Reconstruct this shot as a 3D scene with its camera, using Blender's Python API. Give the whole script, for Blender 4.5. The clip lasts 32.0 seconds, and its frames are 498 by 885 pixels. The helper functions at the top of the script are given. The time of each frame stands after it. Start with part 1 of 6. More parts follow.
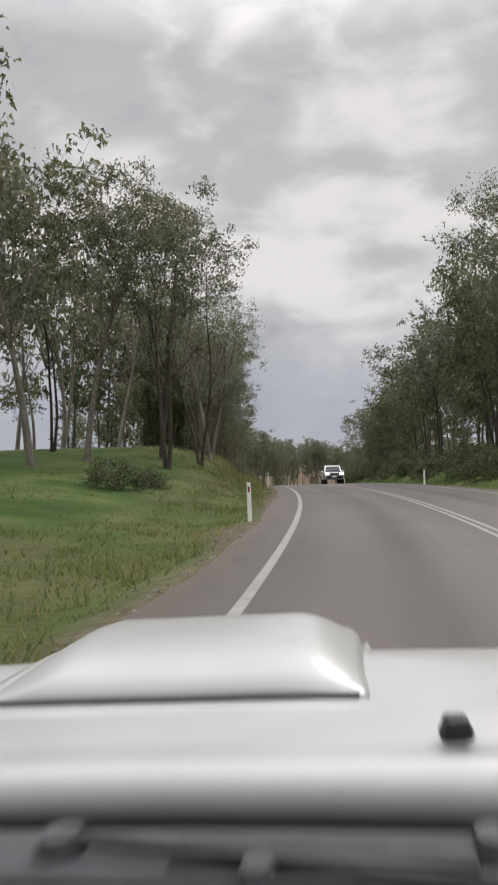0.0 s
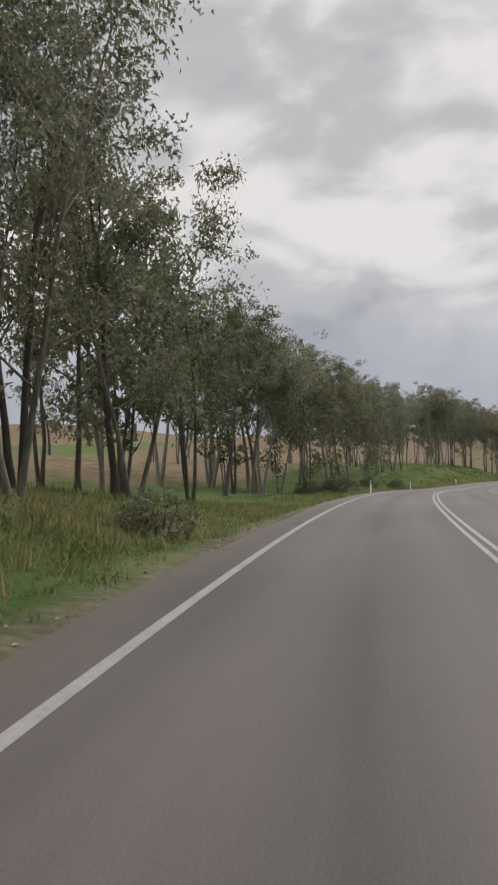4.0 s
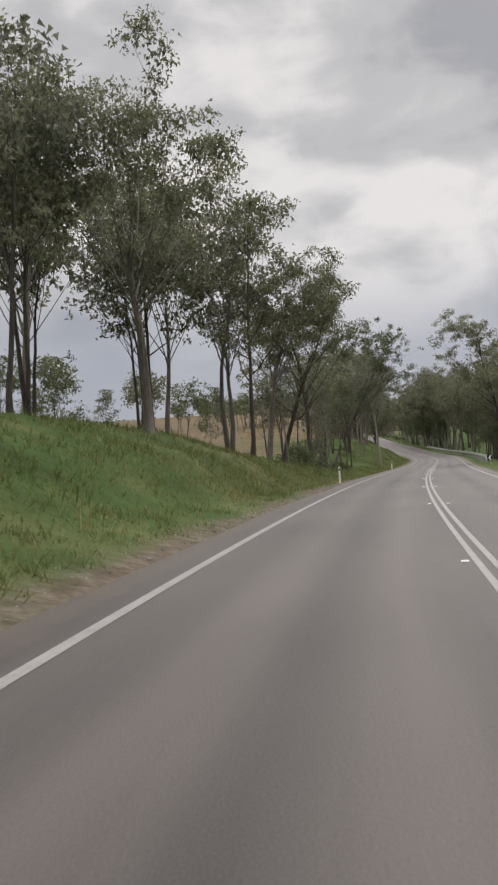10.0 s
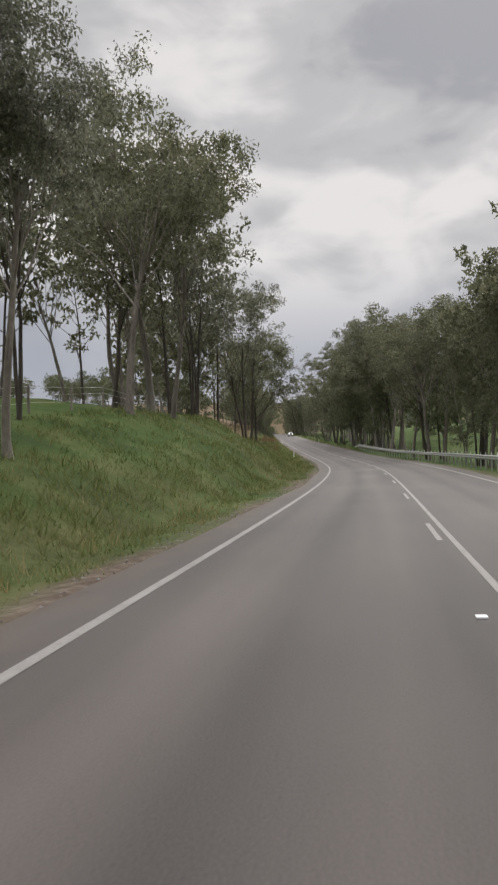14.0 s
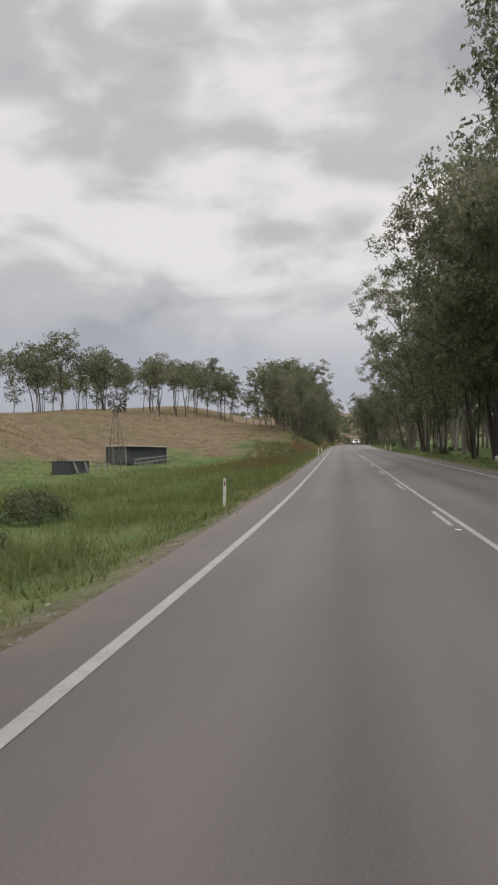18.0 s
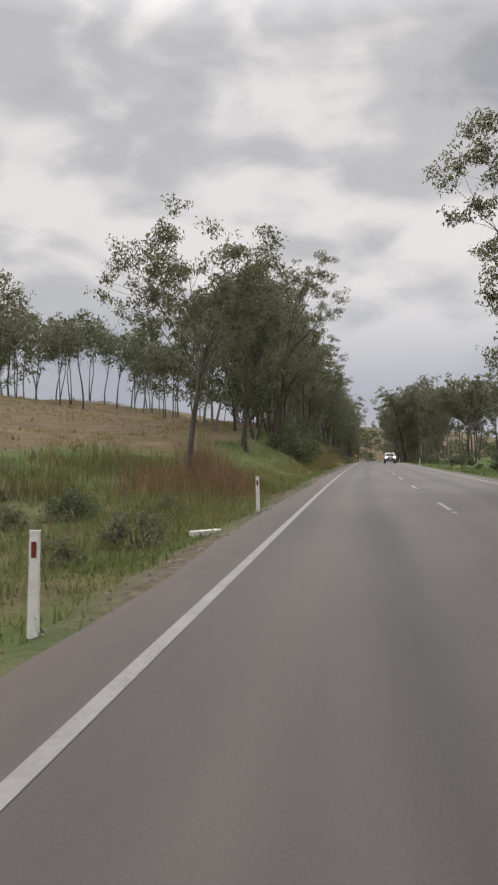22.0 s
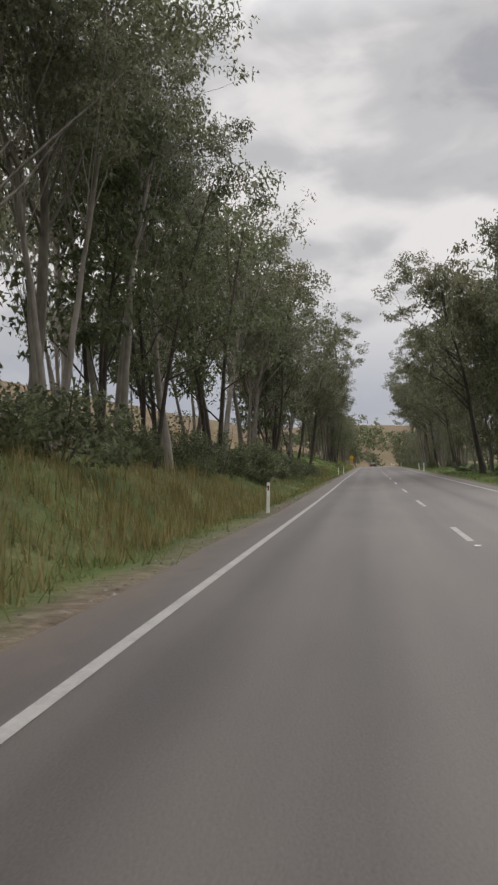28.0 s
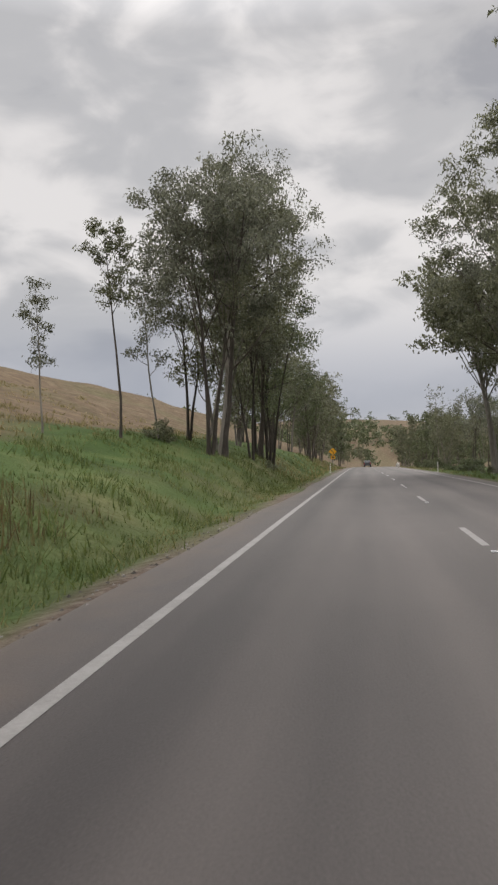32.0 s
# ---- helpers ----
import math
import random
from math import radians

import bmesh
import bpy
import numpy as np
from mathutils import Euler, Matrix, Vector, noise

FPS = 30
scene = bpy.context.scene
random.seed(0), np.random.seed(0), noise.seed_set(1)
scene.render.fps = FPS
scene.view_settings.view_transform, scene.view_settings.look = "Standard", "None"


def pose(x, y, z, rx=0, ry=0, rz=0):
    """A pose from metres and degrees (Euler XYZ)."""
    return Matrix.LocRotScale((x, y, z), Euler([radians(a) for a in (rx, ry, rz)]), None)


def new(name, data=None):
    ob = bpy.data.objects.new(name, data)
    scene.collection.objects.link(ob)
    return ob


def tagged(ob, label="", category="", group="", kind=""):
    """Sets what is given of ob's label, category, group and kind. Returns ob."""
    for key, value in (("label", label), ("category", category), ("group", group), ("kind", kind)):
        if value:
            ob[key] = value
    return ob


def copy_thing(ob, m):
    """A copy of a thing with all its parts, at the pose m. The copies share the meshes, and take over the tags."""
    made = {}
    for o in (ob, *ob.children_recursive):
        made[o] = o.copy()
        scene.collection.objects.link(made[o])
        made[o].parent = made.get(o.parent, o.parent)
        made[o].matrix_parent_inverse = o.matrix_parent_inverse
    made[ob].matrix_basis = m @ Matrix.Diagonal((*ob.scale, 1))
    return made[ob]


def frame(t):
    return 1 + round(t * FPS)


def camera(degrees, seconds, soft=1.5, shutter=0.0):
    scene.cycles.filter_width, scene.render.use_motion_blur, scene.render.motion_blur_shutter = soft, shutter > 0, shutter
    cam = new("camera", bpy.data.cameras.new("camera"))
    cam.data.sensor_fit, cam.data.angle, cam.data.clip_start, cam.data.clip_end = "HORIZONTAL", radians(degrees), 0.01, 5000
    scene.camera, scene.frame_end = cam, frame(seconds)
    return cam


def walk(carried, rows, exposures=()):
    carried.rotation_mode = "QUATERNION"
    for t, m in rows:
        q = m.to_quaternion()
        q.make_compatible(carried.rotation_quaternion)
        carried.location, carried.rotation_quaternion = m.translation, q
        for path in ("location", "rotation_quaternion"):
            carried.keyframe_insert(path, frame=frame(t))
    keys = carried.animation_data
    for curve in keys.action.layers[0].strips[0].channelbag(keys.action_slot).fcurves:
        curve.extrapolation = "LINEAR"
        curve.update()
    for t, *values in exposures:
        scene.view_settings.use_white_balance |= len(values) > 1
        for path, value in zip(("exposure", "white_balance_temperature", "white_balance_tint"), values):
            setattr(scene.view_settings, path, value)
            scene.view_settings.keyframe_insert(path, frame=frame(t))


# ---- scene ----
# camera: a phone behind the windscreen of a car, 1.36 m over the road, turned a little to the left
cam = camera(34.97, 32.0, soft=2.4, shutter=0.035)
# seconds, x, y, z, then pose()'s three turns
PATH = [
    (0, -2.429, 0.000, 1.364, 93.372, 1.219, 9.265),
    (0.5, -2.600, 11.449, 1.792, 93.246, 1.501, 11.580),
    (1, -3.252, 22.989, 2.166, 93.082, 1.743, 13.668),
    (1.5, -4.272, 34.635, 2.482, 92.873, 1.676, 15.553),
    (2, -5.665, 46.397, 2.735, 92.708, 1.569, 16.883),
    (2.5, -7.396, 58.272, 2.916, 92.250, 1.615, 17.581),
    (3, -9.285, 70.276, 3.029, 91.889, 1.544, 17.718),
    (3.5, -11.193, 82.417, 3.074, 91.586, 1.420, 17.404),
    (4, -12.996, 94.693, 3.054, 91.310, 1.335, 16.665),
    (4.5, -14.594, 107.091, 2.954, 91.088, 1.261, 15.674),
    (5, -15.912, 119.605, 2.768, 90.567, 1.525, 14.007),
    (5.5, -16.902, 132.220, 2.501, 90.095, 2.213, 12.312),
    (6, -17.532, 144.919, 2.148, 89.902, 2.687, 10.762),
    (6.5, -17.783, 157.678, 1.716, 89.448, 2.808, 9.242),
    (7, -17.709, 170.471, 1.256, 89.290, 2.966, 8.046),
    (7.5, -17.388, 183.279, 0.777, 89.360, 3.587, 6.881),
    (8, -16.791, 196.089, 0.344, 89.839, 4.418, 5.565),
    (8.5, -15.859, 208.869, -0.016, 90.162, 4.250, 4.441),
    (9, -14.647, 221.585, -0.321, 90.568, 5.042, 3.158),
    (9.5, -13.286, 234.223, -0.583, 90.422, 4.196, 1.788),
    (10, -11.603, 246.745, -0.817, 90.378, 3.433, 0.330),
    (10.5, -9.612, 259.134, -1.062, 90.706, 3.361, -0.861),
    (11, -7.350, 271.391, -1.324, 90.676, 3.290, -1.989),
    (11.5, -4.837, 283.530, -1.599, 90.392, 2.623, -2.945),
    (12, -2.152, 295.590, -1.884, 90.173, 2.477, -3.779),
    (12.5, 0.625, 307.621, -2.172, 90.312, 2.856, -4.228),
    (13, 3.500, 319.651, -2.461, 90.283, 3.066, -4.491),
    (13.5, 6.414, 331.719, -2.749, 90.133, 2.293, -4.720),
    (14, 9.293, 343.859, -3.008, 90.206, 1.957, -4.747),
    (14.5, 12.058, 356.098, -3.232, 90.270, 1.246, -4.675),
    (15, 14.790, 368.413, -3.416, 90.557, 1.041, -4.724),
    (15.5, 17.453, 380.792, -3.558, 90.791, 0.851, -4.275),
    (16, 19.977, 393.231, -3.657, 90.902, 0.881, -3.395),
    (16.5, 22.309, 405.719, -3.738, 90.850, 1.123, -2.127),
    (17, 24.427, 418.245, -3.797, 90.827, 0.791, -1.154),
    (17.5, 26.407, 430.813, -3.802, 90.988, 0.866, -0.019),
    (18, 28.164, 443.437, -3.734, 91.322, 1.333, 1.236),
    (18.5, 29.600, 456.108, -3.604, 91.683, 0.957, 2.508),
    (19, 30.817, 468.801, -3.401, 92.002, 0.916, 3.299),
    (19.5, 31.904, 481.499, -3.127, 92.192, -0.054, 3.326),
    (20, 32.954, 494.185, -2.846, 92.219, -0.375, 3.298),
    (20.5, 34.046, 506.847, -2.565, 92.125, -0.108, 3.256),
    (21, 35.185, 519.474, -2.276, 92.181, -0.047, 3.025),
    (21.5, 36.368, 532.054, -1.995, 92.134, 0.448, 2.786),
    (22, 37.556, 544.590, -1.707, 92.413, 0.609, 2.708),
    (22.5, 38.721, 557.083, -1.400, 92.513, 0.697, 2.609),
    (23, 39.896, 569.532, -1.078, 92.763, 0.655, 2.517),
    (23.5, 41.133, 581.938, -0.751, 92.747, 1.125, 2.648),
    (24, 42.409, 594.311, -0.432, 92.761, 1.538, 2.384),
    (24.5, 43.713, 606.667, -0.129, 92.702, 1.758, 2.456),
    (25, 45.043, 619.017, 0.159, 92.640, 1.944, 2.478),
    (25.5, 46.395, 631.377, 0.436, 92.649, 2.015, 2.492),
    (26, 47.758, 643.751, 0.722, 92.704, 1.995, 2.525),
    (26.5, 49.120, 656.144, 1.021, 92.720, 1.911, 2.585),
    (27, 50.460, 668.553, 1.306, 92.682, 1.817, 2.668),
    (27.5, 51.719, 680.977, 1.562, 92.721, 1.949, 2.800),
    (28, 52.940, 693.393, 1.792, 92.705, 1.751, 2.950),
    (28.5, 54.134, 705.782, 1.998, 92.520, 1.393, 3.013),
    (29, 55.269, 718.125, 2.184, 92.424, 1.461, 3.103),
    (29.5, 56.385, 730.399, 2.392, 92.481, 1.558, 3.218),
    (30, 57.536, 742.590, 2.631, 92.591, 1.274, 3.160),
    (30.5, 58.752, 754.692, 2.884, 92.742, 1.213, 2.897),
    (31, 59.971, 766.713, 3.119, 92.393, 0.888, 2.505),
    (31.5, 61.263, 778.658, 3.341, 92.313, 0.861, 2.378),
    (32, 62.525, 790.549, 3.575, 92.382, 0.950, 2.392),
]
walk(cam, [(t, pose(*row)) for t, *row in PATH])

# ---------------------------------------------------------------- light: an overcast afternoon
world = bpy.data.worlds.new("overcast_sky")
scene.world = world
world.use_nodes = True
wt = world.node_tree
wt.nodes.clear()


def wnode(kind, **values):
    n = wt.nodes.new(kind)
    for k, v in values.items():
        n.inputs[k].default_value = v
    return n


SUN_HIGH, SUN_ROUND = 38.0, 25.0
sky = wt.nodes.new("ShaderNodeTexSky")
sky.sky_type, sky.sun_disc = "NISHITA", False
sky.sun_elevation, sky.sun_rotation = radians(SUN_HIGH), radians(SUN_ROUND)
coord = wt.nodes.new("ShaderNodeTexCoord")
parts_xyz = wt.nodes.new("ShaderNodeSeparateXYZ")
wt.links.new(coord.outputs["Generated"], parts_xyz.inputs[0])


def wmath(op, a, b=None, c=None):
    n = wt.nodes.new("ShaderNodeMath")
    n.operation = op
    for i, v in enumerate((a, b, c)):
        if v is None:
            continue
        if isinstance(v, (int, float)):
            n.inputs[i].default_value = v
        else:
            wt.links.new(v, n.inputs[i])
    return n.outputs[0]


# cloud deck: soft billows, wider than high
up = wmath("MAXIMUM", parts_xyz.outputs[2], 0.0)


def wnoise(scale, detail, rough, distort, shift, squeeze):
    m = wt.nodes.new("ShaderNodeMapping")
    m.inputs["Location"].default_value = shift
    m.inputs["Rotation"].default_value = (0.0, 0.35, 0.0)
    m.inputs["Scale"].default_value = (1.0, 1.0, squeeze)
    wt.links.new(coord.outputs["Generated"], m.inputs[0])
    n = wnode("ShaderNodeTexNoise", Scale=scale, Detail=detail, Roughness=rough, Distortion=distort)
    wt.links.new(m.outputs[0], n.inputs["Vector"])
    return n.outputs["Fac"]


big = wnoise(3.0, 3.0, 0.5, 0.3, (0.3, 1.7, 0.25), 2.0)
small = wnoise(8.5, 6.0, 0.5, 0.4, (7.3, 2.2, 0.4), 1.9)
cloud = wmath("ADD", wmath("MULTIPLY", big, 0.64), wmath("MULTIPLY", small, 0.36))
# the deck is thinnest a hand above the horizon, where the light comes under it
thin = wmath("SUBTRACT", up, 0.25)
thin = wmath("POWER", 2.718, wmath("MULTIPLY", wmath("MULTIPLY", thin, thin), -130.0))
cloud = wmath("ADD", cloud, wmath("MULTIPLY", thin, 0.065))
ramp = wt.nodes.new("ShaderNodeValToRGB")
ramp.color_ramp.interpolation = "EASE"
el = ramp.color_ramp.elements
el[0].position, el[0].color = 0.37, (0.40, 0.405, 0.435, 1)
el[1].position, el[1].color = 0.61, (0.90, 0.866, 0.852, 1)
mid = el.new(0.48)
mid.color = (0.59, 0.583, 0.592, 1)
wt.links.new(cloud, ramp.inputs[0])
# low over the horizon the deck thins into blue-grey haze
low = wt.nodes.new("ShaderNodeMapRange")
low.interpolation_type = "SMOOTHSTEP"
low.inputs["From Min"].default_value, low.inputs["From Max"].default_value = 0.08, 0.25
low.inputs["To Min"].default_value, low.inputs["To Max"].default_value = 0.12, 1.0
wt.links.new(up, low.inputs[0])
haze = wt.nodes.new("ShaderNodeMix")
haze.data_type = "RGBA"
haze.inputs["A"].default_value = (0.43, 0.45, 0.525, 1)
wt.links.new(low.outputs[0], haze.inputs["Factor"])
wt.links.new(ramp.outputs[0], haze.inputs["B"])
# an overcast sky is brighter overhead
lift = wt.nodes.new("ShaderNodeMapRange")
lift.inputs["From Min"].default_value, lift.inputs["From Max"].default_value = 0.5, 0.9
lift.inputs["To Min"].default_value, lift.inputs["To Max"].default_value = 1.0, 6.35
wt.links.new(up, lift.inputs[0])
lifted = wt.nodes.new("ShaderNodeVectorMath")
lifted.operation = "SCALE"
wt.links.new(haze.outputs["Result"], lifted.inputs[0])
wt.links.new(lift.outputs[0], lifted.inputs["Scale"])
clouds_bg, clear_bg = wnode("ShaderNodeBackground", Strength=0.9), wnode("ShaderNodeBackground", Strength=0.07)
wt.links.new(lifted.outputs[0], clouds_bg.inputs[0])
wt.links.new(sky.outputs[0], clear_bg.inputs[0])
both = wnode("ShaderNodeMixShader", Fac=0.93)
wt.links.new(clear_bg.outputs[0], both.inputs[1])
wt.links.new(clouds_bg.outputs[0], both.inputs[2])
world_out = wt.nodes.new("ShaderNodeOutputWorld")
wt.links.new(both.outputs[0], world_out.inputs[0])

sun = new("sun", bpy.data.lights.new("sun", "SUN"))
sun.data.energy, sun.data.angle, sun.data.color = 1.3, radians(25), (1.0, 0.96, 0.9)
sun.matrix_world = pose(0, 0, 60, 90 - SUN_HIGH, 0, 180 - SUN_ROUND)

# ---------------------------------------------------------------- materials


def material(name, colours, scale=1.0, rough=0.85, bump=0.2, bump_scale=8.0, metal=0.0, per_object=0.0, per_island=0.0, stops=(0.3, 0.7), spec=0.3, coat=0.0, stretch=(1, 1, 1), through_light=0.0):
    """A surface with colour that varies at two scales, and fine relief."""
    m = bpy.data.materials.new(name)
    m.use_nodes = True
    nt = m.node_tree
    nt.nodes.clear()
    link = nt.links.new
    out = nt.nodes.new("ShaderNodeOutputMaterial")
    b = nt.nodes.new("ShaderNodeBsdfPrincipled")
    co = nt.nodes.new("ShaderNodeTexCoord")
    mp = nt.nodes.new("ShaderNodeMapping")
    mp.inputs["Scale"].default_value = stretch
    link(co.outputs["Object"], mp.inputs[0])
    n1 = nt.nodes.new("ShaderNodeTexNoise")
    n1.inputs["Scale"].default_value, n1.inputs["Detail"].default_value, n1.inputs["Roughness"].default_value = scale, 4, 0.6
    n2 = nt.nodes.new("ShaderNodeTexNoise")
    n2.inputs["Scale"].default_value, n2.inputs["Detail"].default_value = scale * 9.0, 3
    link(mp.outputs[0], n1.inputs["Vector"])
    link(mp.outputs[0], n2.inputs["Vector"])
    mix = nt.nodes.new("ShaderNodeMath")
    mix.operation = "MULTIPLY_ADD"
    mix.inputs[1].default_value = 0.4
    link(n2.outputs["Fac"], mix.inputs[0])
    a = nt.nodes.new("ShaderNodeMath")
    a.operation = "MULTIPLY"
    a.inputs[1].default_value = 0.6
    link(n1.outputs["Fac"], a.inputs[0])
    link(a.outputs[0], mix.inputs[2])
    value = mix.outputs[0]
    if per_object or per_island:
        if per_object:
            src = nt.nodes.new("ShaderNodeObjectInfo").outputs["Random"]
        else:
            src = nt.nodes.new("ShaderNodeNewGeometry").outputs["Random Per Island"]
        k = nt.nodes.new("ShaderNodeMath")
        k.operation = "MULTIPLY_ADD"
        k.inputs[1].default_value = per_object or per_island
        link(src, k.inputs[0])
        sh = nt.nodes.new("ShaderNodeMath")
        sh.operation = "SUBTRACT"
        sh.inputs[1].default_value = (per_object or per_island) / 2
        link(value, sh.inputs[0])
        link(sh.outputs[0], k.inputs[2])
        value = k.outputs[0]
    r = nt.nodes.new("ShaderNodeValToRGB")
    e = r.color_ramp.elements
    for i, c in enumerate(colours):
        pos = stops[0] + (stops[1] - stops[0]) * i / max(1, len(colours) - 1)
        if i < 2:
            e[i].position = pos
            e[i].color = (*c, 1)
        else:
            e.new(pos).color = (*c, 1)
    link(value, r.inputs[0])
    link(r.outputs[0], b.inputs["Base Color"])
    b.inputs["Roughness"].default_value, b.inputs["Metallic"].default_value = rough, metal
    b.inputs["Specular IOR Level"].default_value = spec
    b.inputs["Coat Weight"].default_value = coat
    if bump:
        n3 = nt.nodes.new("ShaderNodeTexNoise")
        n3.inputs["Scale"].default_value, n3.inputs["Detail"].default_value = bump_scale, 4
        link(mp.outputs[0], n3.inputs["Vector"])
        bp = nt.nodes.new("ShaderNodeBump")
        bp.inputs["Strength"].default_value, bp.inputs["Distance"].default_value = bump, 0.03
        link(n3.outputs["Fac"], bp.inputs["Height"])
        link(bp.outputs[0], b.inputs["Normal"])
    surface = b.outputs[0]
    if through_light:
        tl = nt.nodes.new("ShaderNodeBsdfTranslucent")
        link(r.outputs[0], tl.inputs[0])
        ms = nt.nodes.new("ShaderNodeMixShader")
        ms.inputs[0].default_value = through_light
        link(surface, ms.inputs[1])
        link(tl.outputs[0], ms.inputs[2])
        surface = ms.outputs[0]
    link(surface, out.inputs[0])
    return m


def asphalt_material():
    """Grey-brown bitumen with fine chips, wheel tracks polished paler along the lanes and a darker oil strip; u is metres across, v metres along."""
    m = bpy.data.materials.new("asphalt")
    m.use_nodes = True
    nt = m.node_tree
    link = nt.links.new
    b = nt.nodes["Principled BSDF"]
    uv = nt.nodes.new("ShaderNodeUVMap")
    uv.uv_map = "road"
    sep = nt.nodes.new("ShaderNodeSeparateXYZ")
    link(uv.outputs[0], sep.inputs[0])

    def mth(op, a, bb=None, clamp=False):
        n = nt.nodes.new("ShaderNodeMath")
        n.operation, n.use_clamp = op, clamp
        for i, v in enumerate((a, bb)):
            if isinstance(v, (int, float)):
                n.inputs[i].default_value = v
            elif v is not None:
                link(v, n.inputs[i])
        return n.outputs[0]

    def noise_at(scale, detail, stretch):
        mp = nt.nodes.new("ShaderNodeMapping")
        mp.inputs["Scale"].default_value = stretch
        link(uv.outputs[0], mp.inputs[0])
        n = nt.nodes.new("ShaderNodeTexNoise")
        n.inputs["Scale"].default_value, n.inputs["Detail"].default_value = scale, detail
        link(mp.outputs[0], n.inputs["Vector"])
        return n.outputs["Fac"]

    # wheel tracks 0.8 m either side of each lane's middle
    lane = mth("ABSOLUTE", mth("SUBTRACT", mth("ABSOLUTE", sep.outputs[0]), 1.8))
    off = mth("SUBTRACT", lane, 0.8)
    track = mth("POWER", 2.718, mth("MULTIPLY", mth("MULTIPLY", off, off), -7.0))
    oil = mth("POWER", 2.718, mth("MULTIPLY", mth("MULTIPLY", lane, lane), -12.0))
    streak = noise_at(1.0, 4, (1.6, 0.05, 1))
    patch = noise_at(0.35, 4, (1, 0.35, 1))
    chips = noise_at(55.0, 2, (1, 1, 1))
    v = mth("ADD", mth("MULTIPLY", streak, 0.34), mth("MULTIPLY", patch, 0.38))
    v = mth("ADD", v, mth("MULTIPLY", chips, 0.28))
    v = mth("ADD", v, mth("MULTIPLY", track, 0.075))
    v = mth("SUBTRACT", v, mth("MULTIPLY", oil, 0.085))
    # bitumen has bled along the near wheel track on the last stretch
    bled = mth("MULTIPLY", mth("ADD", sep.outputs[0], 3.0), 2.3)
    bled = mth("POWER", 2.718, mth("MULTIPLY", mth("MULTIPLY", bled, bled), -1.0))
    bled = mth("MULTIPLY", bled, mth("MULTIPLY", mth("SUBTRACT", sep.outputs[1], 640.0), 0.04, True))
    v = mth("SUBTRACT", v, mth("MULTIPLY", bled, 0.15))
    r = nt.nodes.new("ShaderNodeValToRGB")
    e = r.color_ramp.elements
    e[0].position, e[0].color = 0.33, (0.0295, 0.0252, 0.0237, 1)
    e[1].position, e[1].color = 0.72, (0.0905, 0.0768, 0.0705, 1)
    link(v, r.inputs[0])
    # dust and washed-on grit along the outer edge
    grit = noise_at(2.2, 6, (1, 0.5, 1))
    dusty = mth("MULTIPLY", mth("SUBTRACT", mth("ABSOLUTE", sep.outputs[0]), 3.75), 1.3)
    dusty = mth("ADD", dusty, mth("MULTIPLY", mth("SUBTRACT", grit, 0.55), 2.4), True)
    dusty = mth("MULTIPLY", mth("MULTIPLY", dusty, mth("GREATER_THAN", mth("ABSOLUTE", sep.outputs[0]), 3.4)), 0.75)
    edge = nt.nodes.new("ShaderNodeMix")
    edge.data_type = "RGBA"
    edge.inputs["B"].default_value = (0.082, 0.062, 0.049, 1)
    link(dusty, edge.inputs["Factor"])
    link(r.outputs[0], edge.inputs["A"])
    link(edge.outputs["Result"], b.inputs["Base Color"])
    b.inputs["Roughness"].default_value = 0.72
    b.inputs["Specular IOR Level"].default_value = 0.35
    bp = nt.nodes.new("ShaderNodeBump")
    bp.inputs["Strength"].default_value, bp.inputs["Distance"].default_value = 0.35, 0.01
    link(chips, bp.inputs["Height"])
    link(bp.outputs[0], b.inputs["Normal"])
    return m


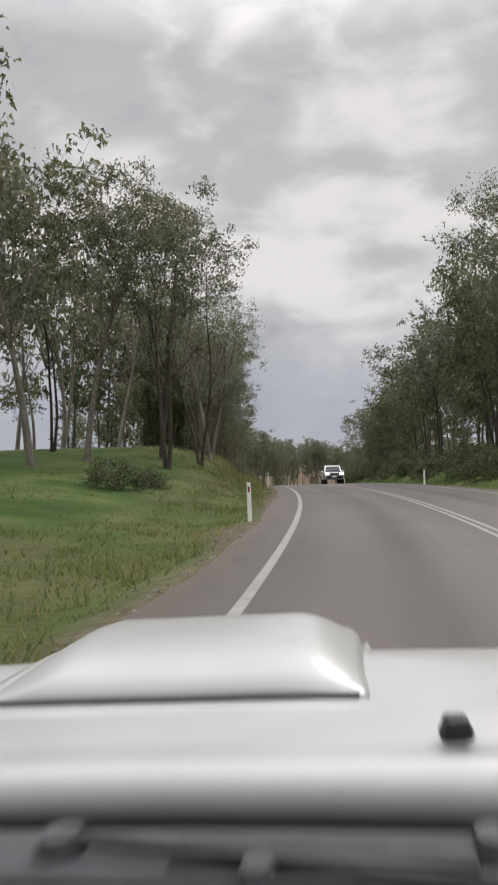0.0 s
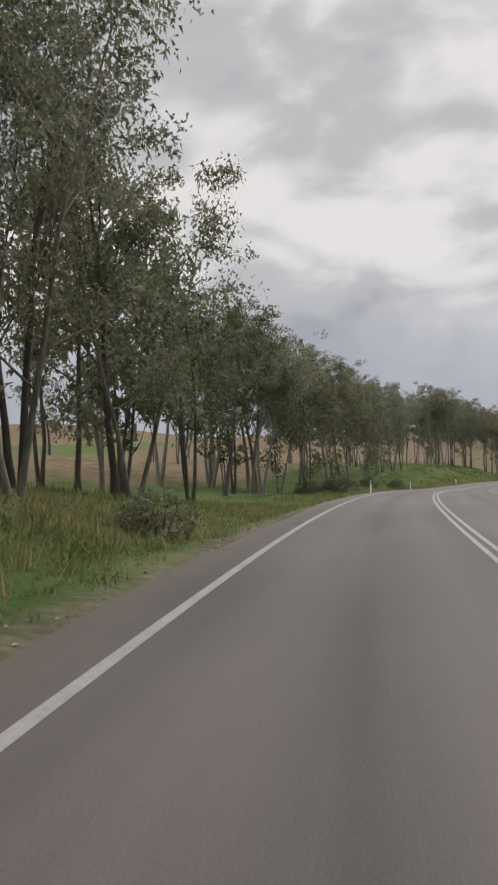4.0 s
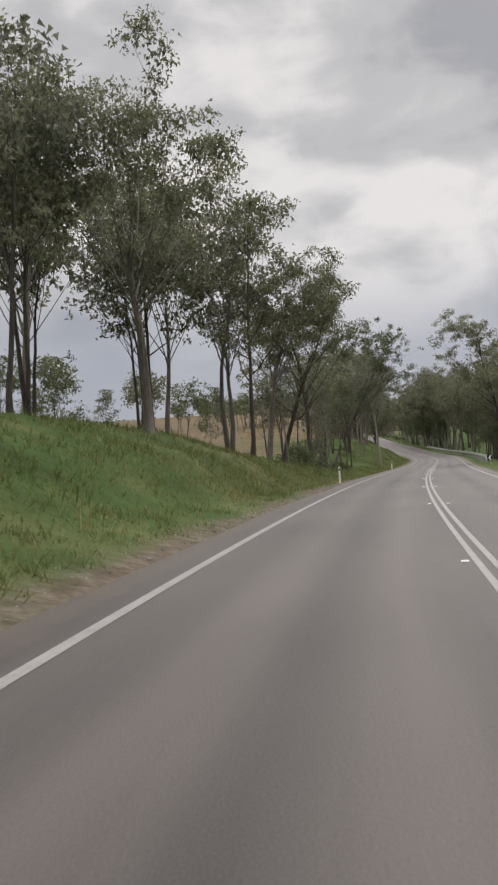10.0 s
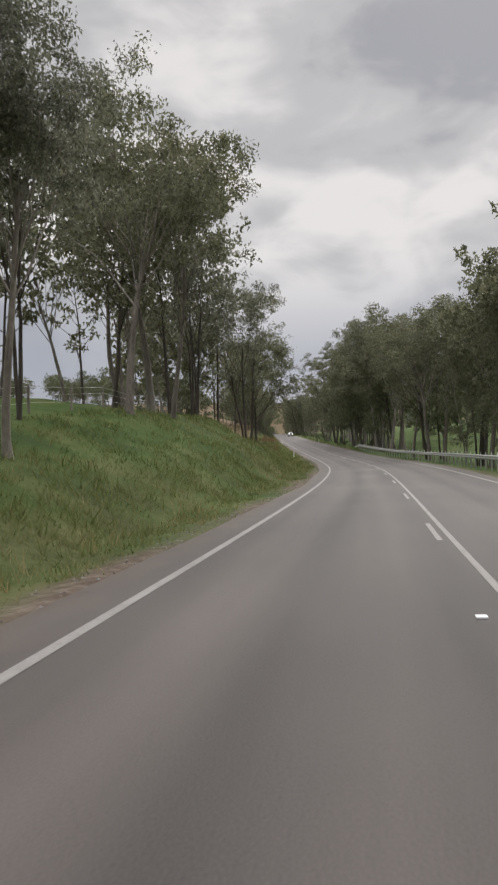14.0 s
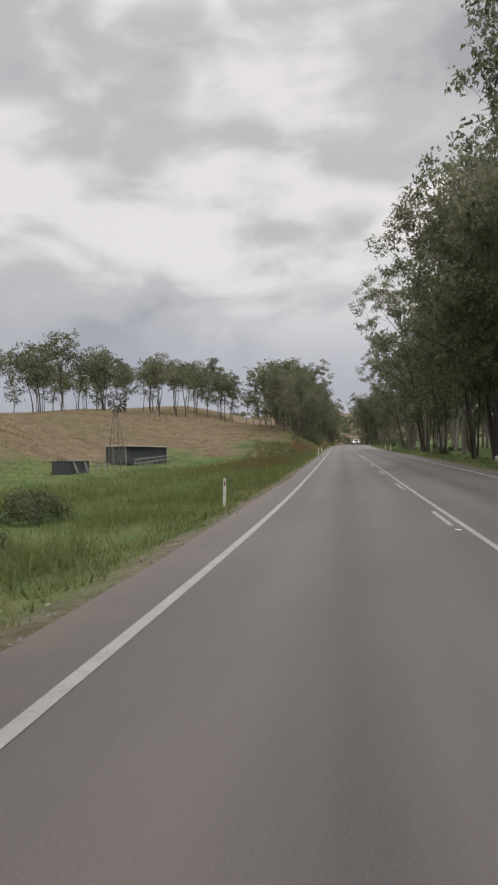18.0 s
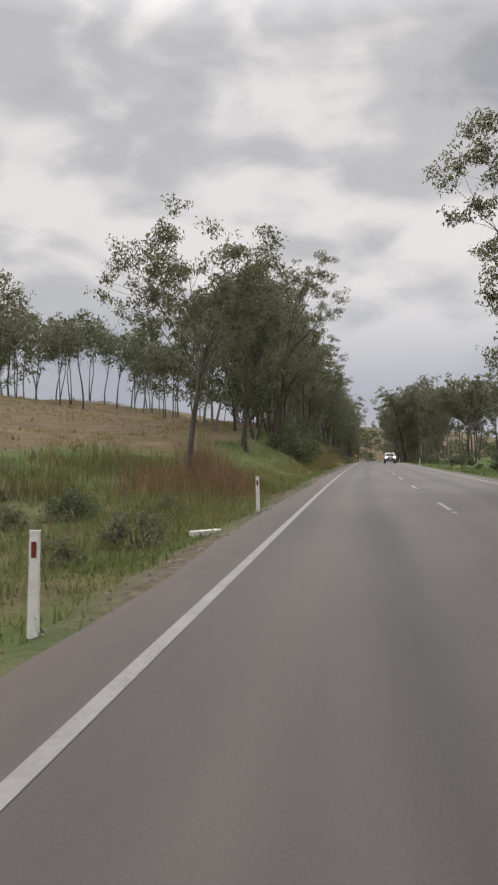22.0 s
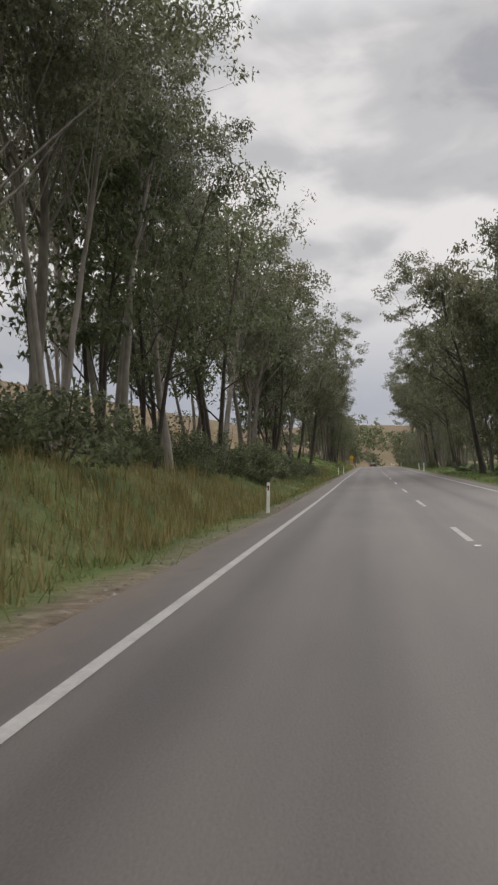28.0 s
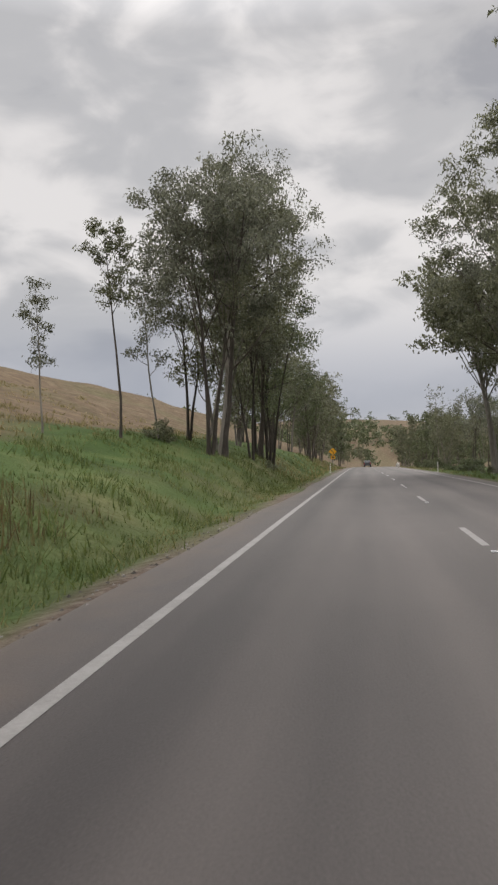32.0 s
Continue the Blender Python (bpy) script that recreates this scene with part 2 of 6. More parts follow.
def ground_material():
    """Grass and soil by what grows where: vertex colours name green grass (r), dry pasture (g) and gravel (b)."""
    m = bpy.data.materials.new("grassland")
    m.use_nodes = True
    nt = m.node_tree
    link = nt.links.new
    b = nt.nodes["Principled BSDF"]
    at = nt.nodes.new("ShaderNodeAttribute")
    at.attribute_name = "cover"
    sep = nt.nodes.new("ShaderNodeSeparateColor")
    link(at.outputs["Color"], sep.inputs[0])
    co = nt.nodes.new("ShaderNodeTexCoord")

    def ramp(scale, detail, colours, rough=0.6, lo=0.32, hi=0.68, stretch=(1, 1, 1)):
        mp = nt.nodes.new("ShaderNodeMapping")
        mp.inputs["Scale"].default_value = stretch
        link(co.outputs["Object"], mp.inputs[0])
        n = nt.nodes.new("ShaderNodeTexNoise")
        n.inputs["Scale"].default_value, n.inputs["Detail"].default_value, n.inputs["Roughness"].default_value = scale, detail, rough
        link(mp.outputs[0], n.inputs["Vector"])
        r = nt.nodes.new("ShaderNodeValToRGB")
        e = r.color_ramp.elements
        for i, c in enumerate(colours):
            pos = lo + (hi - lo) * i / (len(colours) - 1)
            if i < 2:
                e[i].position, e[i].color = pos, (*c, 1)
            else:
                e.new(pos).color = (*c, 1)
        link(n.outputs["Fac"], r.inputs[0])
        return r.outputs[0], n.outputs["Fac"]

    def blend(f, a, bb):
        n = nt.nodes.new("ShaderNodeMix")
        n.data_type = "RGBA"
        link(f, n.inputs["Factor"])
        link(a, n.inputs["A"])
        link(bb, n.inputs["B"])
        return n.outputs["Result"]

    green, _ = ramp(0.35, 6, [(0.027, 0.047, 0.012), (0.047, 0.076, 0.02), (0.09, 0.102, 0.038)])
    dry, _ = ramp(0.5, 7, [(0.06, 0.041, 0.025), (0.1, 0.07, 0.043), (0.152, 0.115, 0.073)], 0.7, stretch=(1, 1, 3))
    soil, _ = ramp(3.0, 6, [(0.056, 0.039, 0.029), (0.102, 0.078, 0.061), (0.16, 0.134, 0.11)], 0.7)
    base = blend(sep.outputs[1], green, dry)
    base = blend(sep.outputs[2], base, soil)
    link(base, b.inputs["Base Color"])
    b.inputs["Roughness"].default_value = 0.95
    b.inputs["Specular IOR Level"].default_value = 0.1
    n = nt.nodes.new("ShaderNodeTexNoise")
    n.inputs["Scale"].default_value, n.inputs["Detail"].default_value = 5.0, 6
    link(co.outputs["Object"], n.inputs["Vector"])
    bp = nt.nodes.new("ShaderNodeBump")
    bp.inputs["Strength"].default_value, bp.inputs["Distance"].default_value = 0.7, 0.15
    link(n.outputs["Fac"], bp.inputs["Height"])
    link(bp.outputs[0], b.inputs["Normal"])
    return m


ASPHALT, GROUND = asphalt_material(), ground_material()
LINE_PAINT = material("road_line_paint", [(0.155, 0.146, 0.138), (0.205, 0.195, 0.186), (0.24, 0.23, 0.22)], 2.5, 0.7, 0.15, 40)
BARK_GREY = material("gum_bark_grey", [(0.07, 0.06, 0.05), (0.16, 0.14, 0.12), (0.27, 0.25, 0.22)], 1.2, 0.9, 0.5, 9, per_object=0.15, stretch=(1, 1, 0.35))
BARK_DARK = material("ironbark", [(0.03, 0.025, 0.021), (0.066, 0.055, 0.046), (0.11, 0.092, 0.077)], 1.5, 0.95, 0.8, 9, per_object=0.12, stretch=(1, 1, 0.3))
BARK_PALE = material("gum_bark_pale", [(0.12, 0.102, 0.085), (0.225, 0.2, 0.172), (0.34, 0.31, 0.275)], 0.8, 0.85, 0.3, 8, per_object=0.12, stretch=(1, 1, 0.4))
LEAF_OLIVE = material("gum_leaves_olive", [(0.074, 0.078, 0.044), (0.132, 0.136, 0.077), (0.195, 0.194, 0.122)], 0.8, 0.55, 0, per_island=0.28, stops=(0.36, 0.64), through_light=0.5, spec=0.4)
LEAF_GREEN = material("leaves_green", [(0.048, 0.059, 0.028), (0.089, 0.106, 0.05), (0.145, 0.16, 0.084)], 0.8, 0.55, 0, per_island=0.28, stops=(0.36, 0.64), through_light=0.5, spec=0.4)
LEAF_GREY = material("gum_leaves_grey", [(0.078, 0.082, 0.056), (0.14, 0.144, 0.1), (0.205, 0.205, 0.15)], 0.8, 0.55, 0, per_island=0.28, stops=(0.36, 0.64), through_light=0.5, spec=0.4)

# ---------------------------------------------------------------- the road's line and the lie of the land
# every 30 m from 30 m behind the start: bend (1/1000 m, to the left), grade (%), cross fall (%)
BEND = [5.74, 4.3, 2.86, 0.45, -1.2, -2.13, -2.15, -1.45, -2.01, -2.23, -1.28, -0.77, -0.15, -0.06, 1.34, 2.39, 0.98, 0.17, 0.0, 0.04, -0.16, -0.22, -0.07, 0.11, 0.09, 0.02, -0.0, -0.16, 0.01, 0.11, 0.05, -0.1, -0.28, -0.35, -0.31, -0.21, -0.1, 0.01, 0.13, 0.24, 0.36, 0.47]
GRADE = [5.13, 3.91, 2.61, 1.17, -0.17, -1.82, -3.4, -3.79, -2.51, -1.81, -2.16, -2.34, -2.35, -1.55, -0.73, -0.48, 0.83, 2.22, 2.19, 2.24, 2.61, 2.45, 2.18, 2.42, 1.94, 1.49, 2.16, 1.82, 2.15, 1.82, 1.6, 1.48, 1.31, 1.07, 0.79, 0.52, 0.29, 0.11, -0.03, -0.14, -0.24, -0.33]
FALL = [-1.21, -1.03, -0.77, -0.7, -0.96, -0.3, 1.2, 2.05, 2.07, 1.7, 1.47, 0.77, -0.19, -1.61, -2.67, -2.58, -2.11, -2.63, -2.79, -2.1, -1.27, -0.25, 0.36, 0.38, 0.23, -0.17, -0.75, -1.2, -1.22, -1.1, -0.91, -0.65, -0.4, -0.21, -0.08, 0.0, 0.03, 0.05, 0.04, 0.03, 0.02, 0.01]
DASH_START = 557.8
STEP = 2.0
KNOT_S = np.arange(len(BEND)) * 30.0 - 30.0
ROAD_S = np.arange(-160.0, 1420.0, STEP)
_k = np.interp(ROAD_S, KNOT_S, BEND) * 1e-3
_k[ROAD_S > 1190] = -0.0016
_g = np.interp(ROAD_S, KNOT_S, GRADE) * 1e-2
ROAD_B = np.interp(ROAD_S, KNOT_S, FALL) * 1e-2


def _summed(a):
    return np.concatenate([[0], np.cumsum((a[1:] + a[:-1]) / 2 * STEP)])


ROAD_T = _summed(_k)
ROAD_T -= np.interp(0, ROAD_S, ROAD_T)
ROAD_X, ROAD_Y, ROAD_Z = _summed(-np.sin(ROAD_T)), _summed(np.cos(ROAD_T)), _summed(_g)
for _a in (ROAD_X, ROAD_Y, ROAD_Z):
    _a -= np.interp(0, ROAD_S, _a)
HALF = 3.64  # from the middle to an edge line
SEAL = 4.45  # to the edge of the bitumen


def on_road(s, d, dz=0.0):
    """The place s metres along the road, d metres to the right of its middle, dz over its surface."""
    th = np.interp(s, ROAD_S, ROAD_T)
    x = np.interp(s, ROAD_S, ROAD_X) + d * np.cos(th)
    y = np.interp(s, ROAD_S, ROAD_Y) + d * np.sin(th)
    z = np.interp(s, ROAD_S, ROAD_Z) - np.clip(d, -6, 6) * np.interp(s, ROAD_S, ROAD_B) + dz
    return x, y, z


def heading(s):
    return float(np.interp(s, ROAD_S, ROAD_T))


# the land beside the road: along s, its rise over the road at these distances from the middle
AWAY = np.array([4.45, 6.0, 9.0, 13.0, 20.0, 35.0, 55.0, 90.0, 400.0])
LEFT = [
    (-200, (0, -0.2, 0.2, 0.8, 1.2, 1.5, 2.0, 3, 6)),
    (15, (0, -0.3, -0.2, 0.2, 0.8, 1.5, 2.0, 3, 6)),
    (40, (0, -0.1, 0.7, 1.4, 1.8, 2.0, 2.0, 3, 6)),
    (55, (0, 0.3, 2.2, 3.0, 3.0, 2.5, 2.0, 3, 6)),
    (75, (0, 0.5, 2.7, 3.6, 3.8, 3.5, 4.0, 5, 8)),
    (100, (0, 0.1, 1.5, 2.4, 3.0, 3.2, 4.5, 7, 10)),
    (130, (0, -0.3, -0.2, 0.0, 0.6, 2.6, 5.0, 8, 10)),
    (180, (0, -0.3, -0.5, -0.6, -0.2, 2.6, 5.0, 8, 10)),
    (205, (0, -0.2, 0.1, 0.8, 2.0, 4.0, 5.0, 7, 10)),
    (225, (0, 0.0, 0.9, 2.3, 3.3, 4.2, 4.5, 5, 8)),
    (255, (0, 0.3, 2.2, 3.5, 4.1, 4.0, 3.5, 3, 5)),
    (285, (0, 0.1, 1.8, 3.2, 4.2, 4.0, 3.5, 3, 5)),
    (305, (0, -0.2, 1.0, 1.6, 1.6, 2.4, 3.2, 4, 6)),
    (320, (0, -0.3, 0.5, 0.8, 0.3, 2.2, 4.0, 6, 8)),
    (345, (0, -0.2, 0.2, 0.4, 0.3, 2.4, 4.4, 6, 8)),
    (362, (0, -0.1, 1.2, 2.2, 2.3, 3.0, 4.6, 6, 8)),
    (385, (0, 0.1, 2.3, 4.0, 4.8, 4.6, 4.6, 6, 8)),
    (405, (0, 0.2, 2.4, 4.4, 5.6, 5.6, 5.4, 6, 8)),
    (425, (0, -0.1, 1.4, 2.6, 3.0, 3.0, 4.5, 6, 8)),
    (445, (0, -0.2, 0.5, 1.1, 0.9, 0.6, 3.2, 7, 7)),
    (462, (0, -0.3, -0.3, -0.2, -0.4, -0.2, 3.4, 7.4, 7)),
    (520, (0, -0.3, -0.6, -0.9, -1.3, -0.6, 4.4, 9, 6)),
    (560, (0, -0.4, -0.6, -0.8, -1.2, 0.4, 6.5, 10, 6)),
    (582, (0, -0.2, 0.6, 1.2, 1.6, 3.4, 7.6, 9.6, 6)),
    (597, (0, -0.1, 0.8, 1.5, 2.4, 4.6, 8.2, 9, 5)),
    (618, (0, 0.0, 1.8, 3.0, 3.6, 5.4, 9.4, 9, 5)),
    (645, (0, 0.3, 3.4, 5.4, 5.8, 7.0, 10.0, 9, 5)),
    (675, (0, 0.2, 2.8, 4.6, 5.4, 7.6, 11.5, 10, 6)),
    (705, (0, 0.0, 2.2, 3.4, 4.4, 7.8, 13.0, 12, 8)),
    (730, (0, -0.2, 1.3, 2.3, 3.6, 7.6, 13.6, 13, 9)),
    (760, (0, -0.2, 0.9, 1.9, 3.2, 7.4, 14.6, 16, 12)),
    (800, (0, -0.3, 0.4, 1.0, 2.2, 6.8, 13.0, 18, 16)),
    (835, (0, -0.1, 1.5, 2.8, 3.8, 7.6, 13.0, 20, 18)),
    (880, (0, 0.1, 2.2, 3.2, 4.6, 9.0, 15.0, 24, 22)),
    (965, (0, -0.1, 1.0, 2.0, 5.0, 12.0, 18.0, 25, 24)),
    (1400, (0, -0.1, 0.4, 1.0, 2.0, 5.0, 9.0, 16, 22)),
]
RIGHT = [
    (-200, (0, -0.2, 0.6, 1.8, 3.0, 5.0, 7.0, 9, 10)),
    (40, (0, -0.1, 1.0, 2.6, 4.0, 6.0, 8.0, 9, 10)),
    (95, (0, -0.1, 1.2, 2.6, 4.0, 6.0, 8.0, 9, 10)),
    (140, (0, -0.2, 0.2, 0.6, 1.0, 2.0, 5.0, 8, 10)),
    (300, (0, -0.2, -0.6, -1.4, -2.0, -2.0, 0.0, 6, 14)),
    (450, (0, -0.2, -0.5, -1.2, -1.8, -2.0, -1.0, 2, 8)),
    (500, (0, -0.15, -0.3, -0.3, -0.4, 0.0, 0.5, 2, 8)),
    (560, (0, -0.15, -0.2, -0.1, 0.0, 0.3, 0.6, 2, 8)),
    (1400, (0, -0.15, -0.2, 0.0, 0.2, 0.5, 1.0, 3, 8)),
]
# dry pasture: from s to s, from d to d, how dry
DRY = [(-60, 120, -300, -45, 0.6), (56, 116, -14, -6, 0.55), (116, 860, -9, -4.6, 0.22), (110, 215, -300, -25, 0.95), (290, 352, -300, -13, 0.9), (345, 420, -300, -23, 0.8), (430, 540, -420, -39, 1.0), (540, 575, -420, -33, 1.0), (568, 640, -420, -19, 1.0), (514, 576, -17, -5.4, 0.42), (595, 660, -420, -13, 0.9), (640, 1400, -420, -16, 1.0), (625, 735, -14, -5.3, 0.38), (-10, 56, -9, -4.6, 0.35), (560, 590, -11, -5.6, 0.7), (900, 6000, -2600, 2600, 1.0)]


def smooth_noise(x, y, size, seed=0.0):
    """Soft waves that stand in for uneven ground, -1 to 1."""
    a, b = x / size, y / size
    return (np.sin(a * 1.7 + seed + 1.3 * np.sin(b * 1.1 + seed * 2)) + np.sin(b * 2.1 - seed + 1.1 * np.sin(a * 0.9 + 2 * seed)) + np.sin((a + b) * 1.3 + seed * 3)) / 3


def rise(s, d):
    """Height of the ground over the road's middle."""
    s, d = np.broadcast_arrays(np.asarray(s, float), np.asarray(d, float))
    out = np.zeros(s.shape)
    for side, table in ((-1, LEFT), (1, RIGHT)):
        at_s = np.array([row[0] for row in table], float)
        cols = np.array([row[1] for row in table], float)
        m = (d * side > 0)
        if not m.any():
            continue
        ss, dd = s[m], np.abs(d[m])
        levels = np.stack([np.interp(ss, at_s, cols[:, j]) for j in range(cols.shape[1])], -1)
        j = np.clip(np.searchsorted(AWAY, dd) - 1, 0, len(AWAY) - 2)
        f = np.clip((dd - AWAY[j]) / (AWAY[j + 1] - AWAY[j]), 0, 1)
        f = f * f * (3 - 2 * f) * 0.5 + f * 0.5
        i = np.arange(len(ss))
        out[m] = levels[i, j] * (1 - f) + levels[i, j + 1] * f
    return out


def ground_z(s, d):
    x, y, z = on_road(s, d)
    far = np.clip((np.abs(d) - SEAL) / 3, 0, 1)
    return z + rise(s, d) + far * (0.10 * smooth_noise(x, y, 2.3, 0.4) + 0.05 * smooth_noise(x, y, 0.8, 1.9)) + np.clip((np.abs(d) - 12) / 25, 0, 1) * 0.5 * smooth_noise(x, y, 11, 2.2)


def nearest_on_road(x, y):
    """s and d of places in plan."""
    best, s, d = np.full(x.shape, 1e18), np.zeros(x.shape), np.zeros(x.shape)
    for i in range(0, len(ROAD_S), 3):
        q = (x - ROAD_X[i]) ** 2 + (y - ROAD_Y[i]) ** 2
        m = q < best
        best[m] = q[m]
        s[m] = ROAD_S[i]
    th, cx, cy = np.interp(s, ROAD_S, ROAD_T), np.interp(s, ROAD_S, ROAD_X), np.interp(s, ROAD_S, ROAD_Y)
    d = (x - cx) * np.cos(th) + (y - cy) * np.sin(th)
    s = s - (x - cx) * np.sin(th) + (y - cy) * np.cos(th)
    return s, d


def sheet(name, verts, rows, cols, mat, uv=None, cover=None, smooth=True):
    """A grid of rows x cols vertices as one mesh."""
    me = bpy.data.meshes.new(name)
    a = np.arange(rows * cols).reshape(rows, cols)
    faces = np.stack([a[:-1, :-1], a[:-1, 1:], a[1:, 1:], a[1:, :-1]], -1).reshape(-1, 4)
    me.vertices.add(rows * cols)
    me.vertices.foreach_set("co", np.ascontiguousarray(verts, dtype=np.float32).ravel())
    me.loops.add(faces.size)
    me.loops.foreach_set("vertex_index", faces.ravel().astype(np.int32))
    me.polygons.add(len(faces))
    me.polygons.foreach_set("loop_start", np.arange(0, faces.size, 4, dtype=np.int32))
    me.update(calc_edges=True)
    me.polygons.foreach_set("use_smooth", np.full(len(faces), smooth))
    if uv is not None:
        layer = me.uv_layers.new(name="road")
        layer.data.foreach_set("uv", uv[faces.ravel()].astype(np.float32).ravel())
    if cover is not None:
        c = me.color_attributes.new("cover", "FLOAT_COLOR", "POINT")
        c.data.foreach_set("color", cover.astype(np.float32).ravel())
    me.materials.append(mat)
    return new(name, me)


# bitumen: one strip with its cross fall
_d = np.concatenate([[-SEAL - 0.35, -SEAL], np.linspace(-HALF, HALF, 9), [SEAL, SEAL + 0.35]])
_s = np.arange(-60, 1400, STEP)
SS, DD = np.meshgrid(_s, _d, indexing="ij")
wob = np.where(np.abs(DD) > SEAL - 0.01, 0.13 * smooth_noise(SS, SS * 0.37, 7.0, 0.2) + 0.06 * smooth_noise(SS, SS, 3.4, 0.9), 0) * np.sign(DD)
X, Y, Z = on_road(SS, DD + wob, np.where(np.abs(DD) > SEAL + 0.1, -0.09, 0.0))
road = sheet("road", np.stack([X, Y, Z], -1).reshape(-1, 3), len(_s), len(_d), ASPHALT, uv=np.stack([DD, SS], -1).reshape(-1, 2))
tagged(road, "two-lane grey bitumen country road with worn wheel tracks", "road", kind="structure")


def strip(name, s0, s1, d0, d1, mat, dz=0.005, step=2.0):
    n = max(2, int((s1 - s0) / step) + 1)
    ss, dd = np.meshgrid(np.linspace(s0, s1, n), [d0, d1], indexing="ij")
    x, y, z = on_road(ss, dd, dz)
    return sheet(name, np.stack([x, y, z], -1).reshape(-1, 3), n, 2, mat)


def under(ob, parent):
    ob.parent = parent
    return ob


under(strip("edge_line", -60, 1390, -HALF - 0.065, -HALF + 0.065, LINE_PAINT), road)
under(strip("edge_line", -60, 1390, HALF - 0.065, HALF + 0.065, LINE_PAINT), road)
SOLID_END = 352.0
under(strip("centre_line", -60, SOLID_END, -0.145, -0.055, LINE_PAINT), road)
under(strip("centre_line", -60, 548.8, 0.055, 0.145, LINE_PAINT), road)
for _x in np.arange(360.0, 430, 11.3):
    under(strip("centre_dash", _x, _x + 3, -0.145, -0.055, LINE_PAINT, step=1.5), road)
_x = 438.9
while _x < 550:
    under(strip("centre_dash", _x, _x + 3, -0.145, -0.055, LINE_PAINT, step=1.5), road)
    _x += 12
_x = DASH_START
while _x < 1100:
    under(strip("centre_dash", _x, _x + 3, -0.06, 0.06, LINE_PAINT, step=1.5), road)
    _x += 12

# ground: a fine strip on each side of the road, and the wide country beyond


def cover_of(s, d, x, y):
    """How dry or bare the ground is: green, dry, gravel."""
    a = np.abs(d)
    gravel = np.clip(1.0 - (a - SEAL - 0.35 - 0.35 * smooth_noise(s, s * 0.7, 3.2, 0.7)) / 0.5, 0, 1) * np.clip(0.75 + 0.5 * smooth_noise(x, y, 3.7, 0.1), 0, 1)
    # a low cutting of bare earth beside the left lane
    gravel = np.maximum(gravel, np.clip((7 - np.abs(s - 682)) / 3, 0, 1) * np.clip((7.6 + smooth_noise(x, y, 1.1, 0.4) + d) / 1.2, 0, 1) * (d < 0) * 0.9)
    dry = np.zeros(s.shape)
    # the far paddocks end along uneven lines
    far = np.clip((a - 45) / 30, 0, 1)
    s, d = s + far * 22 * smooth_noise(x, y, 37.0, 1.1), d + far * 18 * smooth_noise(x, y, 29.0, 0.3)
    for s0, s1, d0, d1, amount in DRY:
        edge = min(7.0, 3 + 0.12 * abs(d1 - d0))
        k = np.minimum(np.minimum(s - s0, s1 - s), np.minimum(d - d0, d1 - d) * 1.5)
        k = np.clip(k / edge + 0.5 + 0.6 * smooth_noise(x, y, 4.0, s0 * 0.01), 0, 1)
        dry = np.maximum(dry, k * amount)
    dry = np.clip(dry + 0.18 * smooth_noise(x, y, 1.3, 3.0) + 0.15 * smooth_noise(x, y, 5.0, 5.0) - 0.22 * np.maximum(0, smooth_noise(x, y, 13.0, 2.4)), 0, 1)
    return np.stack([1 - dry, dry, gravel, np.ones(s.shape)], -1)


for side, label in ((-1, "verge_left"), (1, "verge_right")):
    _a = np.concatenate([np.arange(SEAL - 0.1, 9, 0.35), np.arange(9, 18, 0.75), np.arange(18, 42.1, 2.0)])
    _s = np.arange(-30, 1100, 1.0 if side < 0 else 2.0)
    SS, DD = np.meshgrid(_s, _a * side if side > 0 else _a[::-1] * side, indexing="ij")
    X, Y, _ = on_road(SS, DD)
    Z = ground_z(SS, DD)
    Z = np.where(np.abs(DD) < SEAL + 0.1, Z - 0.05, Z)
    ob = sheet(label, np.stack([X, Y, Z], -1).reshape(-1, 3), len(_s), len(_a), GROUND, cover=cover_of(SS, DD, X, Y).reshape(-1, 4))
    tagged(ob, "grassy road verge and bank with patches of dry grass and gravel", "verge", kind="structure")

_gx = np.concatenate([-np.geomspace(2600, 270, 16), np.arange(-260, 320, 7.0), np.geomspace(330, 2600, 16)])
_gy = np.concatenate([-np.geomspace(900, 130, 10), np.arange(-120, 1350, 7.0), np.geomspace(1370, 4200, 18)])
GX, GY = np.meshgrid(_gx, _gy, indexing="ij")
GS, GD = nearest_on_road(GX, GY)
GZ = ground_z(GS, GD)
GZ -= np.clip((44 - np.abs(GD)) / 4, 0, 1) * 1.2 * (GS < 1110)
# far hills that close the view ahead and to the sides
_far = np.clip((GY - 1300) / 800, 0, 1)
GZ += _far * _far * (3 - 2 * _far) * (46 + 14 * np.sin(GX / 260.0 + 0.6) + 7 * np.sin(GX / 97.0 + GY / 300.0))
_wide = np.clip((np.abs(GX - 40) - 420) / 900, 0, 1)
GZ += _wide * _wide * 40
ground = sheet("ground", np.stack([GX, GY, GZ], -1).transpose(1, 0, 2).reshape(-1, 3), len(_gy), len(_gx), GROUND, cover=cover_of(GS, GD, GX, GY).transpose(1, 0, 2).reshape(-1, 4))
tagged(ground, "rolling pasture of green and dry brown grass", "ground", kind="structure")

# ---------------------------------------------------------------- building blocks


def mesh_from(name, verts, faces, mat, smooth=True):
    me = bpy.data.meshes.new(name)
    me.from_pydata([tuple(v) for v in verts], [], [tuple(f) for f in faces])
    me.materials.append(mat)
    if smooth:
        me.polygons.foreach_set("use_smooth", np.ones(len(me.polygons), bool))
    me.update()
    return me


